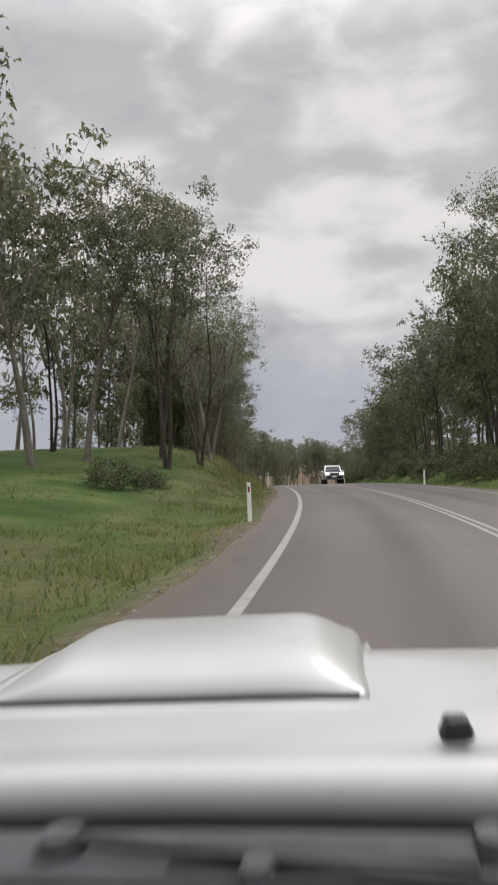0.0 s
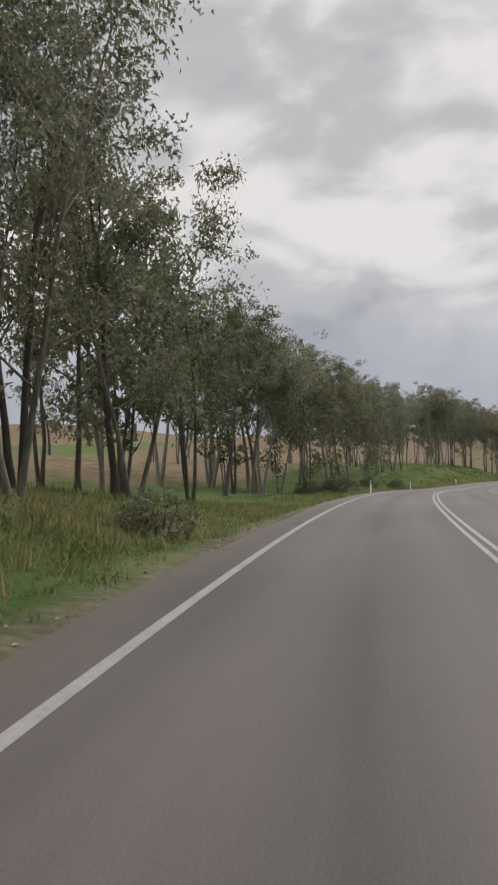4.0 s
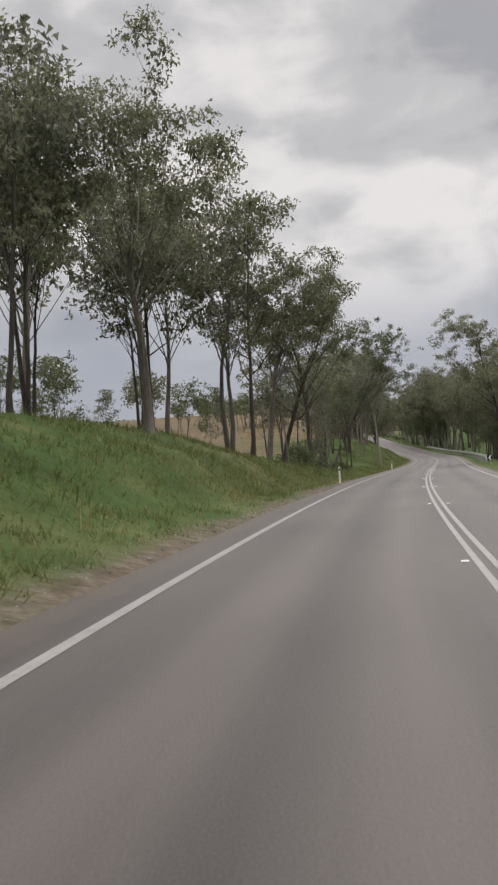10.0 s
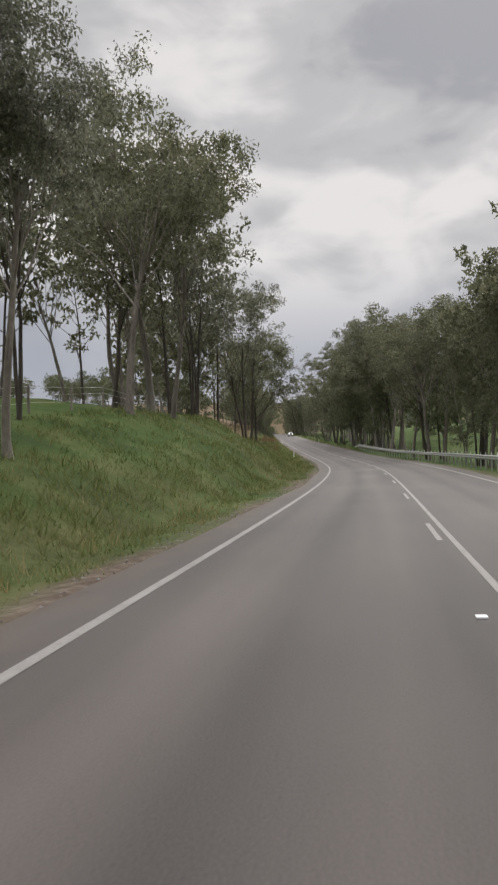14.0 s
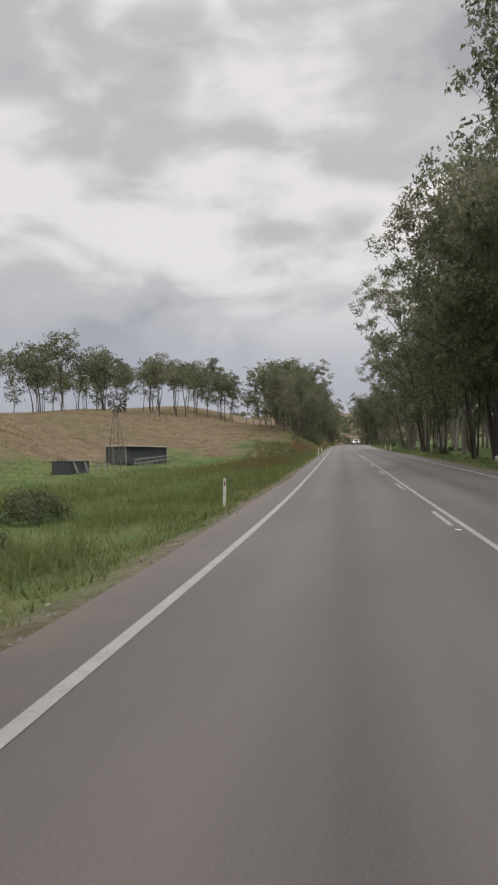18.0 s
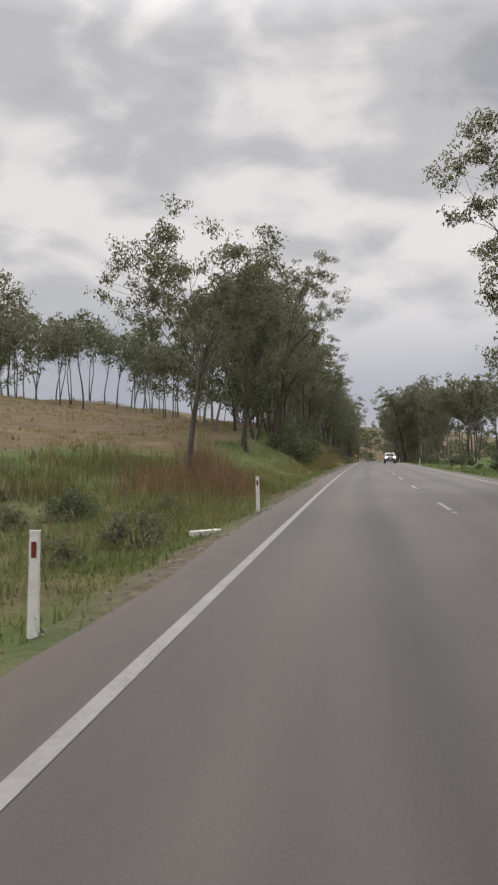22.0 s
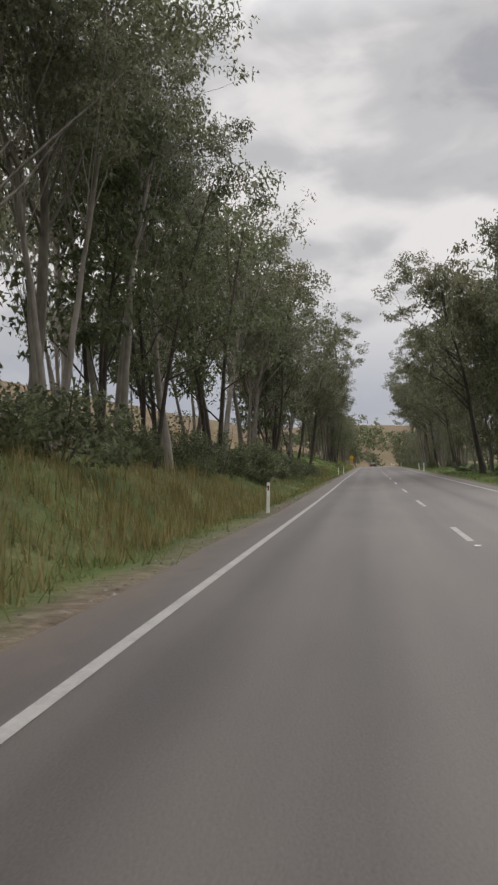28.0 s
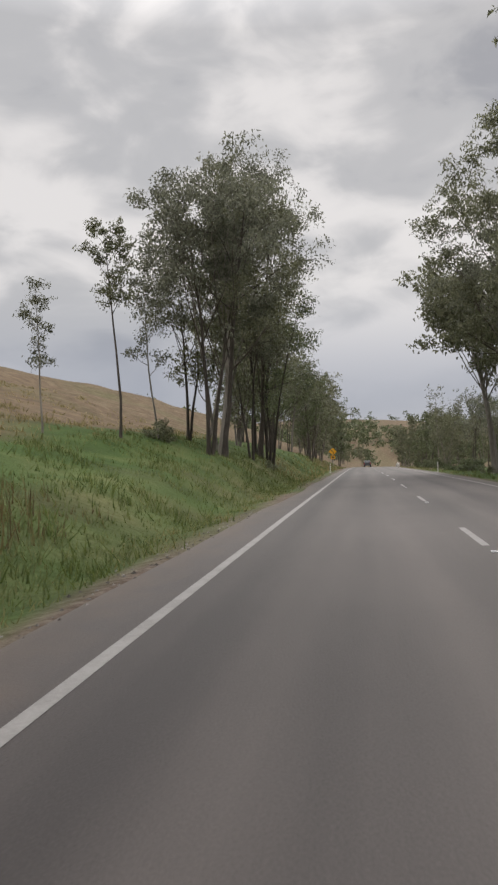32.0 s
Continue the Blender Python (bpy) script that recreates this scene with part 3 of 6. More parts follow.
def part(name, bm, mat, parent=None, label="", smooth=False):
    """Links a bmesh, or a finished mesh, as one mesh object under a thing or a part."""
    if isinstance(bm, bpy.types.Mesh):
        me = bm
    else:
        me = bpy.data.meshes.new(name)
        bm.to_mesh(me)
        bm.free()
        me.materials.append(mat)
        if smooth:
            me.polygons.foreach_set("use_smooth", np.ones(len(me.polygons), bool))
    ob = new(name, me)
    if parent is not None:
        ob.parent = parent
    if label:
        tagged(ob, label)
    return ob


def box(size, at=(0, 0, 0), bevel=0.0, turn=None, bm=None):
    """A bevelled block, its middle at the given place."""
    b = bm or bmesh.new()
    m = Matrix.Translation(at) @ (turn or Matrix.Identity(4)) @ Matrix.Diagonal((*size, 1))
    r = bmesh.ops.create_cube(b, size=1.0, matrix=m)
    if bevel:
        vs = set(r["verts"])
        edges = [e for e in b.edges if e.verts[0] in vs and e.verts[1] in vs]
        bmesh.ops.bevel(b, geom=edges, offset=bevel, segments=2, affect="EDGES", profile=0.5)
    return b


def rod(p, q, r0, r1=None, sides=8, bm=None):
    """A tapered rod from p to q."""
    b = bm or bmesh.new()
    p, q = Vector(p), Vector(q)
    m = Matrix.Translation((p + q) / 2) @ (q - p).to_track_quat("Z", "Y").to_matrix().to_4x4()
    bmesh.ops.create_cone(b, cap_ends=True, segments=sides, radius1=r0, radius2=r0 if r1 is None else r1, depth=(q - p).length, matrix=m)
    return b


def tube(points, radii, sides=6):
    """Vertices and faces of a tapering tube along a line of points."""
    pts = np.asarray(points, float)
    n = len(pts)
    t = np.gradient(pts, axis=0)
    t /= np.linalg.norm(t, axis=1)[:, None] + 1e-9
    ref = np.where(np.abs(t[:, 2:3]) > 0.9, [[1.0, 0, 0]], [[0, 0, 1.0]])
    u = np.cross(t, ref)
    u /= np.linalg.norm(u, axis=1)[:, None] + 1e-9
    w = np.cross(t, u)
    a = np.arange(sides) * 2 * np.pi / sides
    ring = np.cos(a)[None, :, None] * u[:, None] + np.sin(a)[None, :, None] * w[:, None]
    v = (pts[:, None] + ring * np.asarray(radii)[:, None, None]).reshape(-1, 3)
    i = np.arange(n - 1)[:, None] * sides
    j, k = np.arange(sides), (np.arange(sides) + 1) % sides
    f = np.stack([i + j, i + k, i + sides + k, i + sides + j], -1).reshape(-1, 4)
    return v, f


class Pile:
    """Gathers pieces into one mesh."""

    def __init__(self):
        self.v, self.f, self.n = [], [], 0

    def add(self, v, f):
        self.v.append(v)
        self.f.append(f + self.n)
        self.n += len(v)

    def mesh(self, name, mat, smooth=True):
        return mesh_from(name, np.concatenate(self.v), np.concatenate(self.f).tolist(), mat, smooth)


def bent(rng, start, way, length, lift, steps=5, wobble=0.12):
    """A branch's line: it sets off along way, and lifts or droops as it grows."""
    pts, p, d = [np.array(start, float)], np.array(start, float), np.array(way, float)
    for _ in range(steps):
        d = d + np.array([0, 0, lift / steps]) + rng.normal(0, wobble, 3)
        d /= np.linalg.norm(d)
        p = p + d * length / steps
        pts.append(p)
    return np.array(pts), d


def leaves(rng, centre, radius, count, length, width, squash=0.7, droop=0.9, bunched=0.0):
    """Narrow hanging leaves in a clump: each a slim blade of three corners."""
    q = rng.normal(0, 1, (count, 3))
    q /= np.linalg.norm(q, axis=1)[:, None]
    # the clump is made of a few tight bunches
    bunch = rng.normal(0, 0.5, (5, 3))[rng.integers(0, 5, count)] * bunched
    c = centre + (bunch + q * (rng.uniform(0.1, 1, (count, 1)) ** 0.55) * (1 - 0.5 * bunched)) * radius * [1, 1, squash]
    axis = rng.normal(0, 0.75, (count, 3)) + q * 0.4 + [0, 0, -droop]
    axis /= np.linalg.norm(axis, axis=1)[:, None]
    side = np.cross(axis, rng.normal(0, 1, (count, 3)))
    side /= np.linalg.norm(side, axis=1)[:, None] + 1e-9
    ln = length * rng.uniform(0.6, 1.35, (count, 1))
    wd = width * rng.uniform(0.6, 1.3, (count, 1))
    v = np.stack([c + axis * ln * 0.55, c + side * wd * 0.55 - axis * ln * 0.35, c - side * wd * 0.55 - axis * ln * 0.45], 1).reshape(-1, 3)
    return v, np.arange(count * 3).reshape(-1, 3)


def tree_kind(name, label, seed, high, stems, bare, limbs, reach, clump, leaf_share, bark, leafing, twigs=4, lean=0.06, thick=0.010, lift=0.5, low=0.0, aim=None, bow=0.25, far=0, tips=False, vase=0.0):
    """One tree as a thing with its parts, standing at the origin: trunk, each main limb, crown.

    Leaves grow in clumps at the ends of the twigs, so that the limbs stay bare inside the crown. vase: the share of the height at which the stem has broken up into rising limbs, none for one that runs to the top."""
    rng = np.random.default_rng(seed)
    root = new(name)
    root.empty_display_size = 0.5
    tagged(root, label, "tree", group="roadside trees")
    trunk, crown, limb_meshes = Pile(), Pile(), []
    spots = []
    for k in range(stems):
        a = rng.uniform(0, 6.28) if stems == 1 else k * 6.28 / stems + rng.uniform(-0.4, 0.4)
        a = a if aim is None else aim + 0.5 * k
        tilt = lean if stems == 1 else lean + (0.04 if vase and stems < 4 else 0.10)
        tall = high * (vase or 0.92) * (1.0 if k == 0 else rng.uniform(0.72, 0.95))
        line, _ = bent(rng, (0.12 * k * math.cos(a), 0.12 * k * math.sin(a), -0.5), (tilt * math.cos(a), tilt * math.sin(a), 1), tall + 0.5, bow, 9, 0.05)
        r0 = high * thick * (1.0 if stems == 1 else 0.72)
        u = np.linspace(0, 1, len(line))
        rad = r0 * (1 - (0.6 if vase else 0.86) * u)
        rad[0] *= 1.45
        trunk.add(*tube(line, rad, 6 if far else 8))
        n = max(5 if stems > 1 else 4, limbs // stems)
        for i in range(n + 1):
            first = bare / vase if vase else bare
            f = first + (0.985 - first) * (i + rng.uniform(0.1, 0.9)) / (n + 1)
            x = f * (len(line) - 1)
            j = min(int(x), len(line) - 2)
            start = line[j] + (line[j + 1] - line[j]) * (x - j)
            az = i * 2.4 + rng.uniform(-0.5, 0.5) + k if aim is None else aim + rng.normal(0, 0.95)
            g = max(0.0, (f - first) / (1 - first))
            # a domed head: the longest limbs leave the stem a third of the way up the crown
            span = high * reach * rng.uniform(0.75, 1.2) * (0.72 + 0.95 * g - 1.2 * g * g)
            rising = rng.uniform(0.35, 0.95) + 0.4 * g
            if vase:
                # limbs that fan upwards from the fork and carry the dome
                span = (high * 0.9 - start[2]) * rng.uniform(0.8, 0.95) * (0.76 + 0.22 * g)
                rising = 0.58 / (reach * rng.uniform(0.45, 1.25)) * (0.62 + 0.5 * g)
            b, d = bent(rng, start, (math.cos(az), math.sin(az), rising), span, lift, 3 if far else 5, 0.09 if vase else 0.14)
            q = Pile()
            rr = r0 * (1 - 0.75 * f) * 0.5
            q.add(*tube(b, np.linspace(rr, rr * 0.25, len(b)), 3 if far else 5))
            for m in range(twigs):
                y = ((0.62 + 0.36 * (m + rng.uniform(0, 1)) / twigs) if tips else (0.45 + 0.53 * (m + rng.uniform(0, 1)) / twigs) if vase else (0.35 + 0.62 * (m + rng.uniform(0, 1)) / twigs)) * (len(b) - 1)
                jj = min(int(y), len(b) - 2)
                s0 = b[jj] + (b[jj + 1] - b[jj]) * (y - jj)
                wy = d + rng.normal(0, 0.75, 3)
                if vase:
                    wy = wy + [0.8 * math.cos(az), 0.8 * math.sin(az), -0.3]
                wy[2] = abs(wy[2]) * 0.6 + 0.1
                tw, _ = bent(rng, s0, wy / np.linalg.norm(wy), span * (rng.uniform(0.16, 0.34) if vase else rng.uniform(0.3, 0.55)), 0.2, 2 if far else 3, 0.15)
                if far == 0 or (far == 1 and m % 3 == 0 and bare > 0.25):
                    q.add(*tube(tw, np.linspace(rr * 0.35, rr * 0.1, len(tw)), 3))
                spots.append(tw[-1])
                if m % 2 == 0 and (low > 0 or far):
                    spots.append(tw[-2] + rng.normal(0, 0.25, 3))
            spots.append(b[-1])
            if leaf_share > 0.6 and not tips:
                # side shoots fill the crown between the twigs
                for y in (0.7,):
                    jj = int(y * (len(b) - 1))
                    spots.append(b[jj] + rng.normal(0, 0.05, 3) * high * 0.5 + [0, 0, 0.02 * high])
            limb_meshes.append(q)
        spots.append(line[-1])
    for c in spots:
        if c[2] < low * high:
            continue
        r = high * clump * rng.uniform(0.6, 1.35)
        share = leaf_share * rng.uniform(0.6, 1.4) * (r / 0.8) ** 1.6
        per, ln, wd = ((84, 0.182, 0.081), (34, 0.285, 0.149), (9, 0.52, 0.29))[far]
        n = int(per * share * (0.6 if name == "paddock_tree" else 0.78 if low > 0 or far else 1.15))
        c = c + rng.normal(0, 0.2, 3) * r
        crown.add(*leaves(rng, c, r * 0.9, max(4, n), ln, wd, 0.72, bunched=0.75 if far < 2 else 0.3))
        if low > 0:
            # bunched leaves at the heart of the clump
            crown.add(*leaves(rng, c, r * 0.55, max(1, n // 12), ln * 1.6, wd * 1.9, 0.95))
    for q in limb_meshes[3:]:
        for v, f in zip(q.v, q.f):
            trunk.add(v, f - f.min())
    part("trunk", trunk.mesh("trunk", bark), bark, root)
    for q in limb_meshes[:3]:
        part("limb", q.mesh("limb", bark), bark, root)
    part("crown", crown.mesh("crown", leafing, False), leafing, root)
    return root


def shrub_kind(name, label, seed, high, wide, count, leaf, leafing, bark):
    rng = np.random.default_rng(seed)
    root = new(name)
    tagged(root, label, "shrub", group="roadside shrubs")
    stem, crown = Pile(), Pile()
    for i in range(7):
        a = i * 2.4
        b, _ = bent(rng, (0.08 * math.cos(a), 0.08 * math.sin(a), -0.1), (math.cos(a) * 0.6, math.sin(a) * 0.6, 1), high * rng.uniform(0.6, 1.0), 0.1, 4, 0.15)
        stem.add(*tube(b, np.linspace(0.035, 0.01, len(b)), 4))
    lumps = max(6, count // 90)
    for _ in range(lumps):
        a, r = rng.uniform(0, 6.28), wide * 0.5 * math.sqrt(rng.uniform(0, 1))
        top = high * (1 - 0.55 * (2 * r / wide) ** 2) * rng.uniform(0.65, 1.05)
        c = np.array([r * math.cos(a), r * math.sin(a), rng.uniform(0.15, 0.95) * top])
        crown.add(*leaves(rng, c, wide * 0.17, count // lumps, leaf[0], leaf[1], 0.8, 0.1))
    part("stem", stem.mesh("stem", bark), bark, root)
    part("foliage", crown.mesh("foliage", leafing, False), leafing, root)
    return root


# name, label, seed, height, stems, bare share of the stem, limbs, reach, clump size, leafiness, bark, leaves
KIND_ROWS = {
    "gum_a": (tree_kind, ("gum_tree", "tall grey-barked gum tree with an airy olive crown", 11, 17, 1, 0.28, 14, 0.27, 0.050, 1.05, BARK_GREY, LEAF_OLIVE), dict(vase=0.5)),
    "gum_b": (tree_kind, ("gum_tree", "slender gum tree with hanging olive leaves", 12, 16, 1, 0.33, 12, 0.25, 0.050, 1.05, BARK_DARK, LEAF_OLIVE), dict(lean=0.03)),
    "gum_c": (tree_kind, ("gum_tree", "gum tree with dark stems and grey-green leaves", 13, 15, 2, 0.30, 14, 0.24, 0.052, 1.0, BARK_DARK, LEAF_GREY), dict(vase=0.5)),
    "tall_a": (tree_kind, ("pale_gum_tree", "tall pale gum tree with several smooth stems", 21, 20, 3, 0.36, 18, 0.19, 0.048, 1.0, BARK_PALE, LEAF_OLIVE), dict(vase=0.55, lean=0.05, twigs=3)),
    "tall_b": (tree_kind, ("pale_gum_tree", "tall pale gum tree with a high domed crown", 22, 20, 1, 0.32, 16, 0.26, 0.05, 1.3, BARK_PALE, LEAF_GREY), dict(vase=0.55)),
    "dense_a": (tree_kind, ("bushy_tree", "dense dark green tree with leaves down to its foot", 31, 13, 1, 0.12, 17, 0.27, 0.07, 0.66, BARK_DARK, LEAF_GREEN), dict(low=0.06)),
    "dense_b": (tree_kind, ("bushy_tree", "dense olive tree with a full rounded crown", 32, 14, 2, 0.18, 16, 0.25, 0.068, 0.68, BARK_GREY, LEAF_OLIVE), dict(low=0.1)),
    "dense_c": (tree_kind, ("bushy_tree", "full crowned green tree with several stems", 33, 15, 3, 0.2, 18, 0.23, 0.062, 0.68, BARK_DARK, LEAF_GREEN), dict(low=0.12, twigs=3)),
    "pole_a": (tree_kind, ("young_gum_tree", "thin young gum tree with a small high crown", 41, 13, 1, 0.6, 8, 0.13, 0.044, 1.1, BARK_DARK, LEAF_OLIVE), dict(thick=0.007, lean=0.02)),
    "pole_b": (tree_kind, ("young_gum_tree", "thin sapling with sparse grey-green leaves", 42, 10, 1, 0.4, 8, 0.15, 0.05, 0.7, BARK_GREY, LEAF_GREY), dict(thick=0.007, lean=0.05)),
    "spread_a": (tree_kind, ("spreading_gum_tree", "spreading gum tree with dark crooked limbs", 51, 14, 1, 0.28, 10, 0.38, 0.055, 0.9, BARK_DARK, LEAF_OLIVE), dict(lean=0.28, thick=0.017, twigs=5)),
    "spread_b": (tree_kind, ("spreading_gum_tree", "wide gum tree with open forked limbs", 52, 15, 2, 0.30, 14, 0.31, 0.056, 1.0, BARK_GREY, LEAF_GREY), dict(vase=0.45, lean=0.14, thick=0.015)),
    "leaner": (tree_kind, ("leaning_gum_tree", "dark gum tree leaning over the verge with forked limbs", 53, 15, 1, 0.30, 15, 0.52, 0.042, 1.5, BARK_DARK, LEAF_GREEN), dict(lean=0.5, thick=0.0125, aim=0.0, bow=-0.35, lift=0.9, low=0.45, tips=True, twigs=6)),
    "overhang": (tree_kind, ("overhanging_gum_tree", "gum tree with long drooping boughs over the road", 57, 14, 1, 0.34, 14, 0.38, 0.05, 1.6, BARK_DARK, LEAF_OLIVE), dict(lean=0.16, thick=0.013, aim=0.0, bow=0.15, lift=0.3)),
    "domed": (tree_kind, ("domed_gum_tree", "wide domed gum tree on rising forked limbs", 58, 16, 1, 0.3, 15, 0.36, 0.054, 1.3, BARK_GREY, LEAF_OLIVE), dict(vase=0.45, lean=0.03, thick=0.013, lift=0.25, low=0.35, twigs=5)),
    "forked": (tree_kind, ("forked_gum_tree", "gum tree with a straight trunk and rising forked limbs", 54, 17, 1, 0.3, 14, 0.38, 0.041, 1.6, BARK_DARK, LEAF_GREEN), dict(vase=0.5, lean=0.03, thick=0.012, lift=0.3, low=0.42, twigs=5, tips=True)),
    "airy_a": (tree_kind, ("gum_tree", "thinly leaved gum tree with bare twigs showing", 55, 17, 1, 0.3, 13, 0.27, 0.044, 0.5, BARK_GREY, LEAF_OLIVE), dict(vase=0.55, twigs=5)),
    "airy_b": (tree_kind, ("gum_tree", "thinly leaved gum tree with two dark stems", 56, 16, 2, 0.34, 14, 0.26, 0.044, 0.5, BARK_DARK, LEAF_GREY), dict(twigs=5)),
    "hanging": (tree_kind, ("bushy_gum_tree", "dark gum tree with dense hanging foliage", 59, 12, 1, 0.2, 20, 0.35, 0.072, 1.15, BARK_DARK, LEAF_OLIVE), dict(vase=0.62, lean=0.03, thick=0.011, twigs=5, low=0.2, lift=-0.1)),
    "grand": (tree_kind, ("many_stemmed_gum_tree", "large gum tree with four dark crooked stems and a wide crown", 60, 18, 4, 0.3, 24, 0.36, 0.06, 1.45, BARK_DARK, LEAF_OLIVE), dict(vase=0.48, lean=0.16, thick=0.013, twigs=5, low=0.28, lift=0.35)),
    "hill_a": (tree_kind, ("paddock_tree", "open gum tree on the dry hill", 61, 10, 1, 0.34, 10, 0.28, 0.075, 1.0, BARK_DARK, LEAF_GREEN), dict(twigs=3, vase=0.48)),
    "hill_b": (tree_kind, ("paddock_tree", "forked gum tree on the dry hill", 62, 10, 2, 0.36, 10, 0.26, 0.075, 1.0, BARK_DARK, LEAF_OLIVE), dict(twigs=3, vase=0.5)),
    "hill_c": (tree_kind, ("paddock_tree", "round-headed tree on the dry hill", 63, 9, 1, 0.22, 11, 0.27, 0.09, 1.0, BARK_GREY, LEAF_GREEN), dict(twigs=3)),
    "bare": (tree_kind, ("bare_tree", "half-bare pale tree with thin twigs", 71, 12, 1, 0.4, 10, 0.22, 0.04, 0.15, BARK_PALE, LEAF_GREY), dict(twigs=6, thick=0.011)),
    "shrub_a": (shrub_kind, ("shrub", "dark green rounded shrub in the grass", 81, 1.9, 2.8, 2300, (0.15, 0.082), LEAF_GREEN, BARK_DARK), dict()),
    "shrub_b": (shrub_kind, ("shrub", "olive straggling shrub on the bank", 82, 1.5, 2.2, 1400, (0.15, 0.075), LEAF_OLIVE, BARK_DARK), dict()),
    "shrub_c": (shrub_kind, ("tall_shrub", "tall dark shrub with small leaves", 83, 3.4, 3.6, 3800, (0.165, 0.088), LEAF_GREEN, BARK_DARK), dict()),
}
KINDS = {}


def kind_of(kind, distant):
    """The thing that stands for a kind; those far from the road have fewer and larger leaves."""
    key = (kind, distant)
    if key not in KINDS:
        build, row, more = KIND_ROWS[kind]
        row = list(row)
        if build is tree_kind:
            more = dict(more, far=distant)
        elif distant:
            row[5], row[6] = int(row[5] * 0.45), (row[6][0] * 1.4, row[6][1] * 1.4)
        KINDS[key] = build(*row, **more)
        return KINDS[key], True
    return KINDS[key], False


TREE_RNG = np.random.default_rng(5)
# height of the canopy along the road, in metres over the ground: s, then near, behind and far behind the verge
CANOPY_AWAY = (8.5, 11.5, 16.5)
CANOPY_LEFT = [(30, 10.7, 16, 18), (60, 13.3, 17, 20), (90, 14, 18, 20), (120, 12.2, 16.5, 20), (150, 9.7, 13, 18), (180, 10.2, 14, 17.5), (210, 8.5, 11.5, 16), (240, 11.8, 12.4, 13), (270, 11.3, 14.2, 15), (300, 13.3, 15.3, 18), (330, 14, 16.5, 18), (360, 14, 15, 17), (390, 15, 16, 17), (420, 13.7, 16.5, 18), (450, 11, 16, 18), (480, 5, 6, 9), (570, 7, 8, 10), (600, 12, 12, 10.5), (630, 12.6, 14.8, 15), (660, 17, 16.5, 16.5), (690, 15.3, 17.6, 18), (720, 14, 17.7, 19), (750, 15, 18.7, 20), (780, 15.5, 18, 20), (810, 11, 16, 20), (840, 16.8, 17.4, 12), (870, 18, 18, 18)]
CANOPY_RIGHT = [(30, 16, 18, 20), (60, 13, 18, 20), (90, 11.8, 13.5, 18), (120, 9.5, 14.5, 18), (150, 9, 16, 18), (180, 13, 17, 18), (330, 17, 19, 19), (360, 20, 20, 20), (390, 16.5, 20, 20), (420, 14.3, 17, 20), (450, 20, 22, 22), (480, 23, 24, 24), (540, 24, 24.5, 25), (570, 22, 22, 22), (600, 20, 20, 20), (630, 14, 17, 18), (660, 11, 15, 16), (690, 12, 12.5, 15), (720, 17.5, 17.5, 16), (750, 19.5, 19.5, 18), (780, 22, 21.5, 20), (810, 17.5, 18.5, 18), (850, 19, 21, 20), (900, 12, 13, 14)]


def canopy(s, d):
    """How high the trees reach at s, d."""
    table = np.array(CANOPY_LEFT if d < 0 else CANOPY_RIGHT, float)
    return 1.06 * float(np.interp(abs(d), CANOPY_AWAY, [np.interp(s, table[:, 0], table[:, j]) for j in (1, 2, 3)]))


CROWN_TOP = {}


def crown_top(k):
    """Height of the dome of a kind's crown as it was built, but for its last few leaves."""
    if k.name not in CROWN_TOP:
        leaf = [c for c in k.children if c.name.startswith("crown")][0].data
        z = np.empty(len(leaf.vertices) * 3, np.float32)
        leaf.vertices.foreach_get("co", z)
        CROWN_TOP[k.name] = float(np.percentile(z[2::3], 98.5))
    return CROWN_TOP[k.name]


def plant(kind, s, d, size=1.0, turn=None, sink=0.1, share=0.0):
    """Sets one tree of a kind on the ground at s, d; size multiplies its build, or share gives its part of the canopy's height there."""
    x, y, _ = on_road(s, d)
    z = float(ground_z(s, d)) - sink
    a = TREE_RNG.uniform(0, 360) if turn is None else turn
    m = pose(float(x), float(y), z, TREE_RNG.uniform(-2, 2), TREE_RNG.uniform(-2, 2), a)
    edge = 19.5 if 140 < s < 265 else 16.0 if 0 < s < 50 else 13.0 if 400 < s < 452 else 15.0 if 815 < s < 860 else 14.0 if 600 < s < 642 and d < 0 else 11.6 if d < 0 else 8.4
    edge = min(edge, 10.4) if kind[:5] == "dense" and d < 0 and s > 60 else edge
    edge = 99 if kind == "overhang" else max(edge, 14.0) if kind in ("domed", "forked", "tall_b") and d < 0 else edge
    distant = 2 if s > 935 or (abs(d) > max(edge + 4, 17.5) and kind[:4] != "hill") else int(abs(d) > edge or s > 868 or s < -12)
    k, fresh = kind_of(kind, distant)
    if share:
        size = min(1.45, max(0.5, share * canopy(s, d) / crown_top(k)))
    ob = k if fresh else copy_thing(k, m)
    ob.matrix_basis = m @ Matrix.Diagonal((size, size, size * TREE_RNG.uniform(0.94, 1.06), 1))
    return ob


def copse(s0, s1, d0, d1, count, kinds, lo=0.8, hi=1.15, gap=3.0, seed=1, shares=None):
    """Trees scattered over a stretch, none closer than gap; shares: least and most part of the canopy's height that they reach."""
    rng = np.random.default_rng(seed)
    put = []
    tries = 0
    while len(put) < count and tries < count * 40:
        tries += 1
        s, d = rng.uniform(s0, s1), rng.uniform(d0, d1)
        if any((s - a) ** 2 + (d - b) ** 2 < gap * gap for a, b in put):
            continue
        put.append((s, d))
        plant(kinds[int(rng.integers(len(kinds)))], s, d, rng.uniform(lo, hi), share=rng.uniform(*shares) if shares else 0.0)


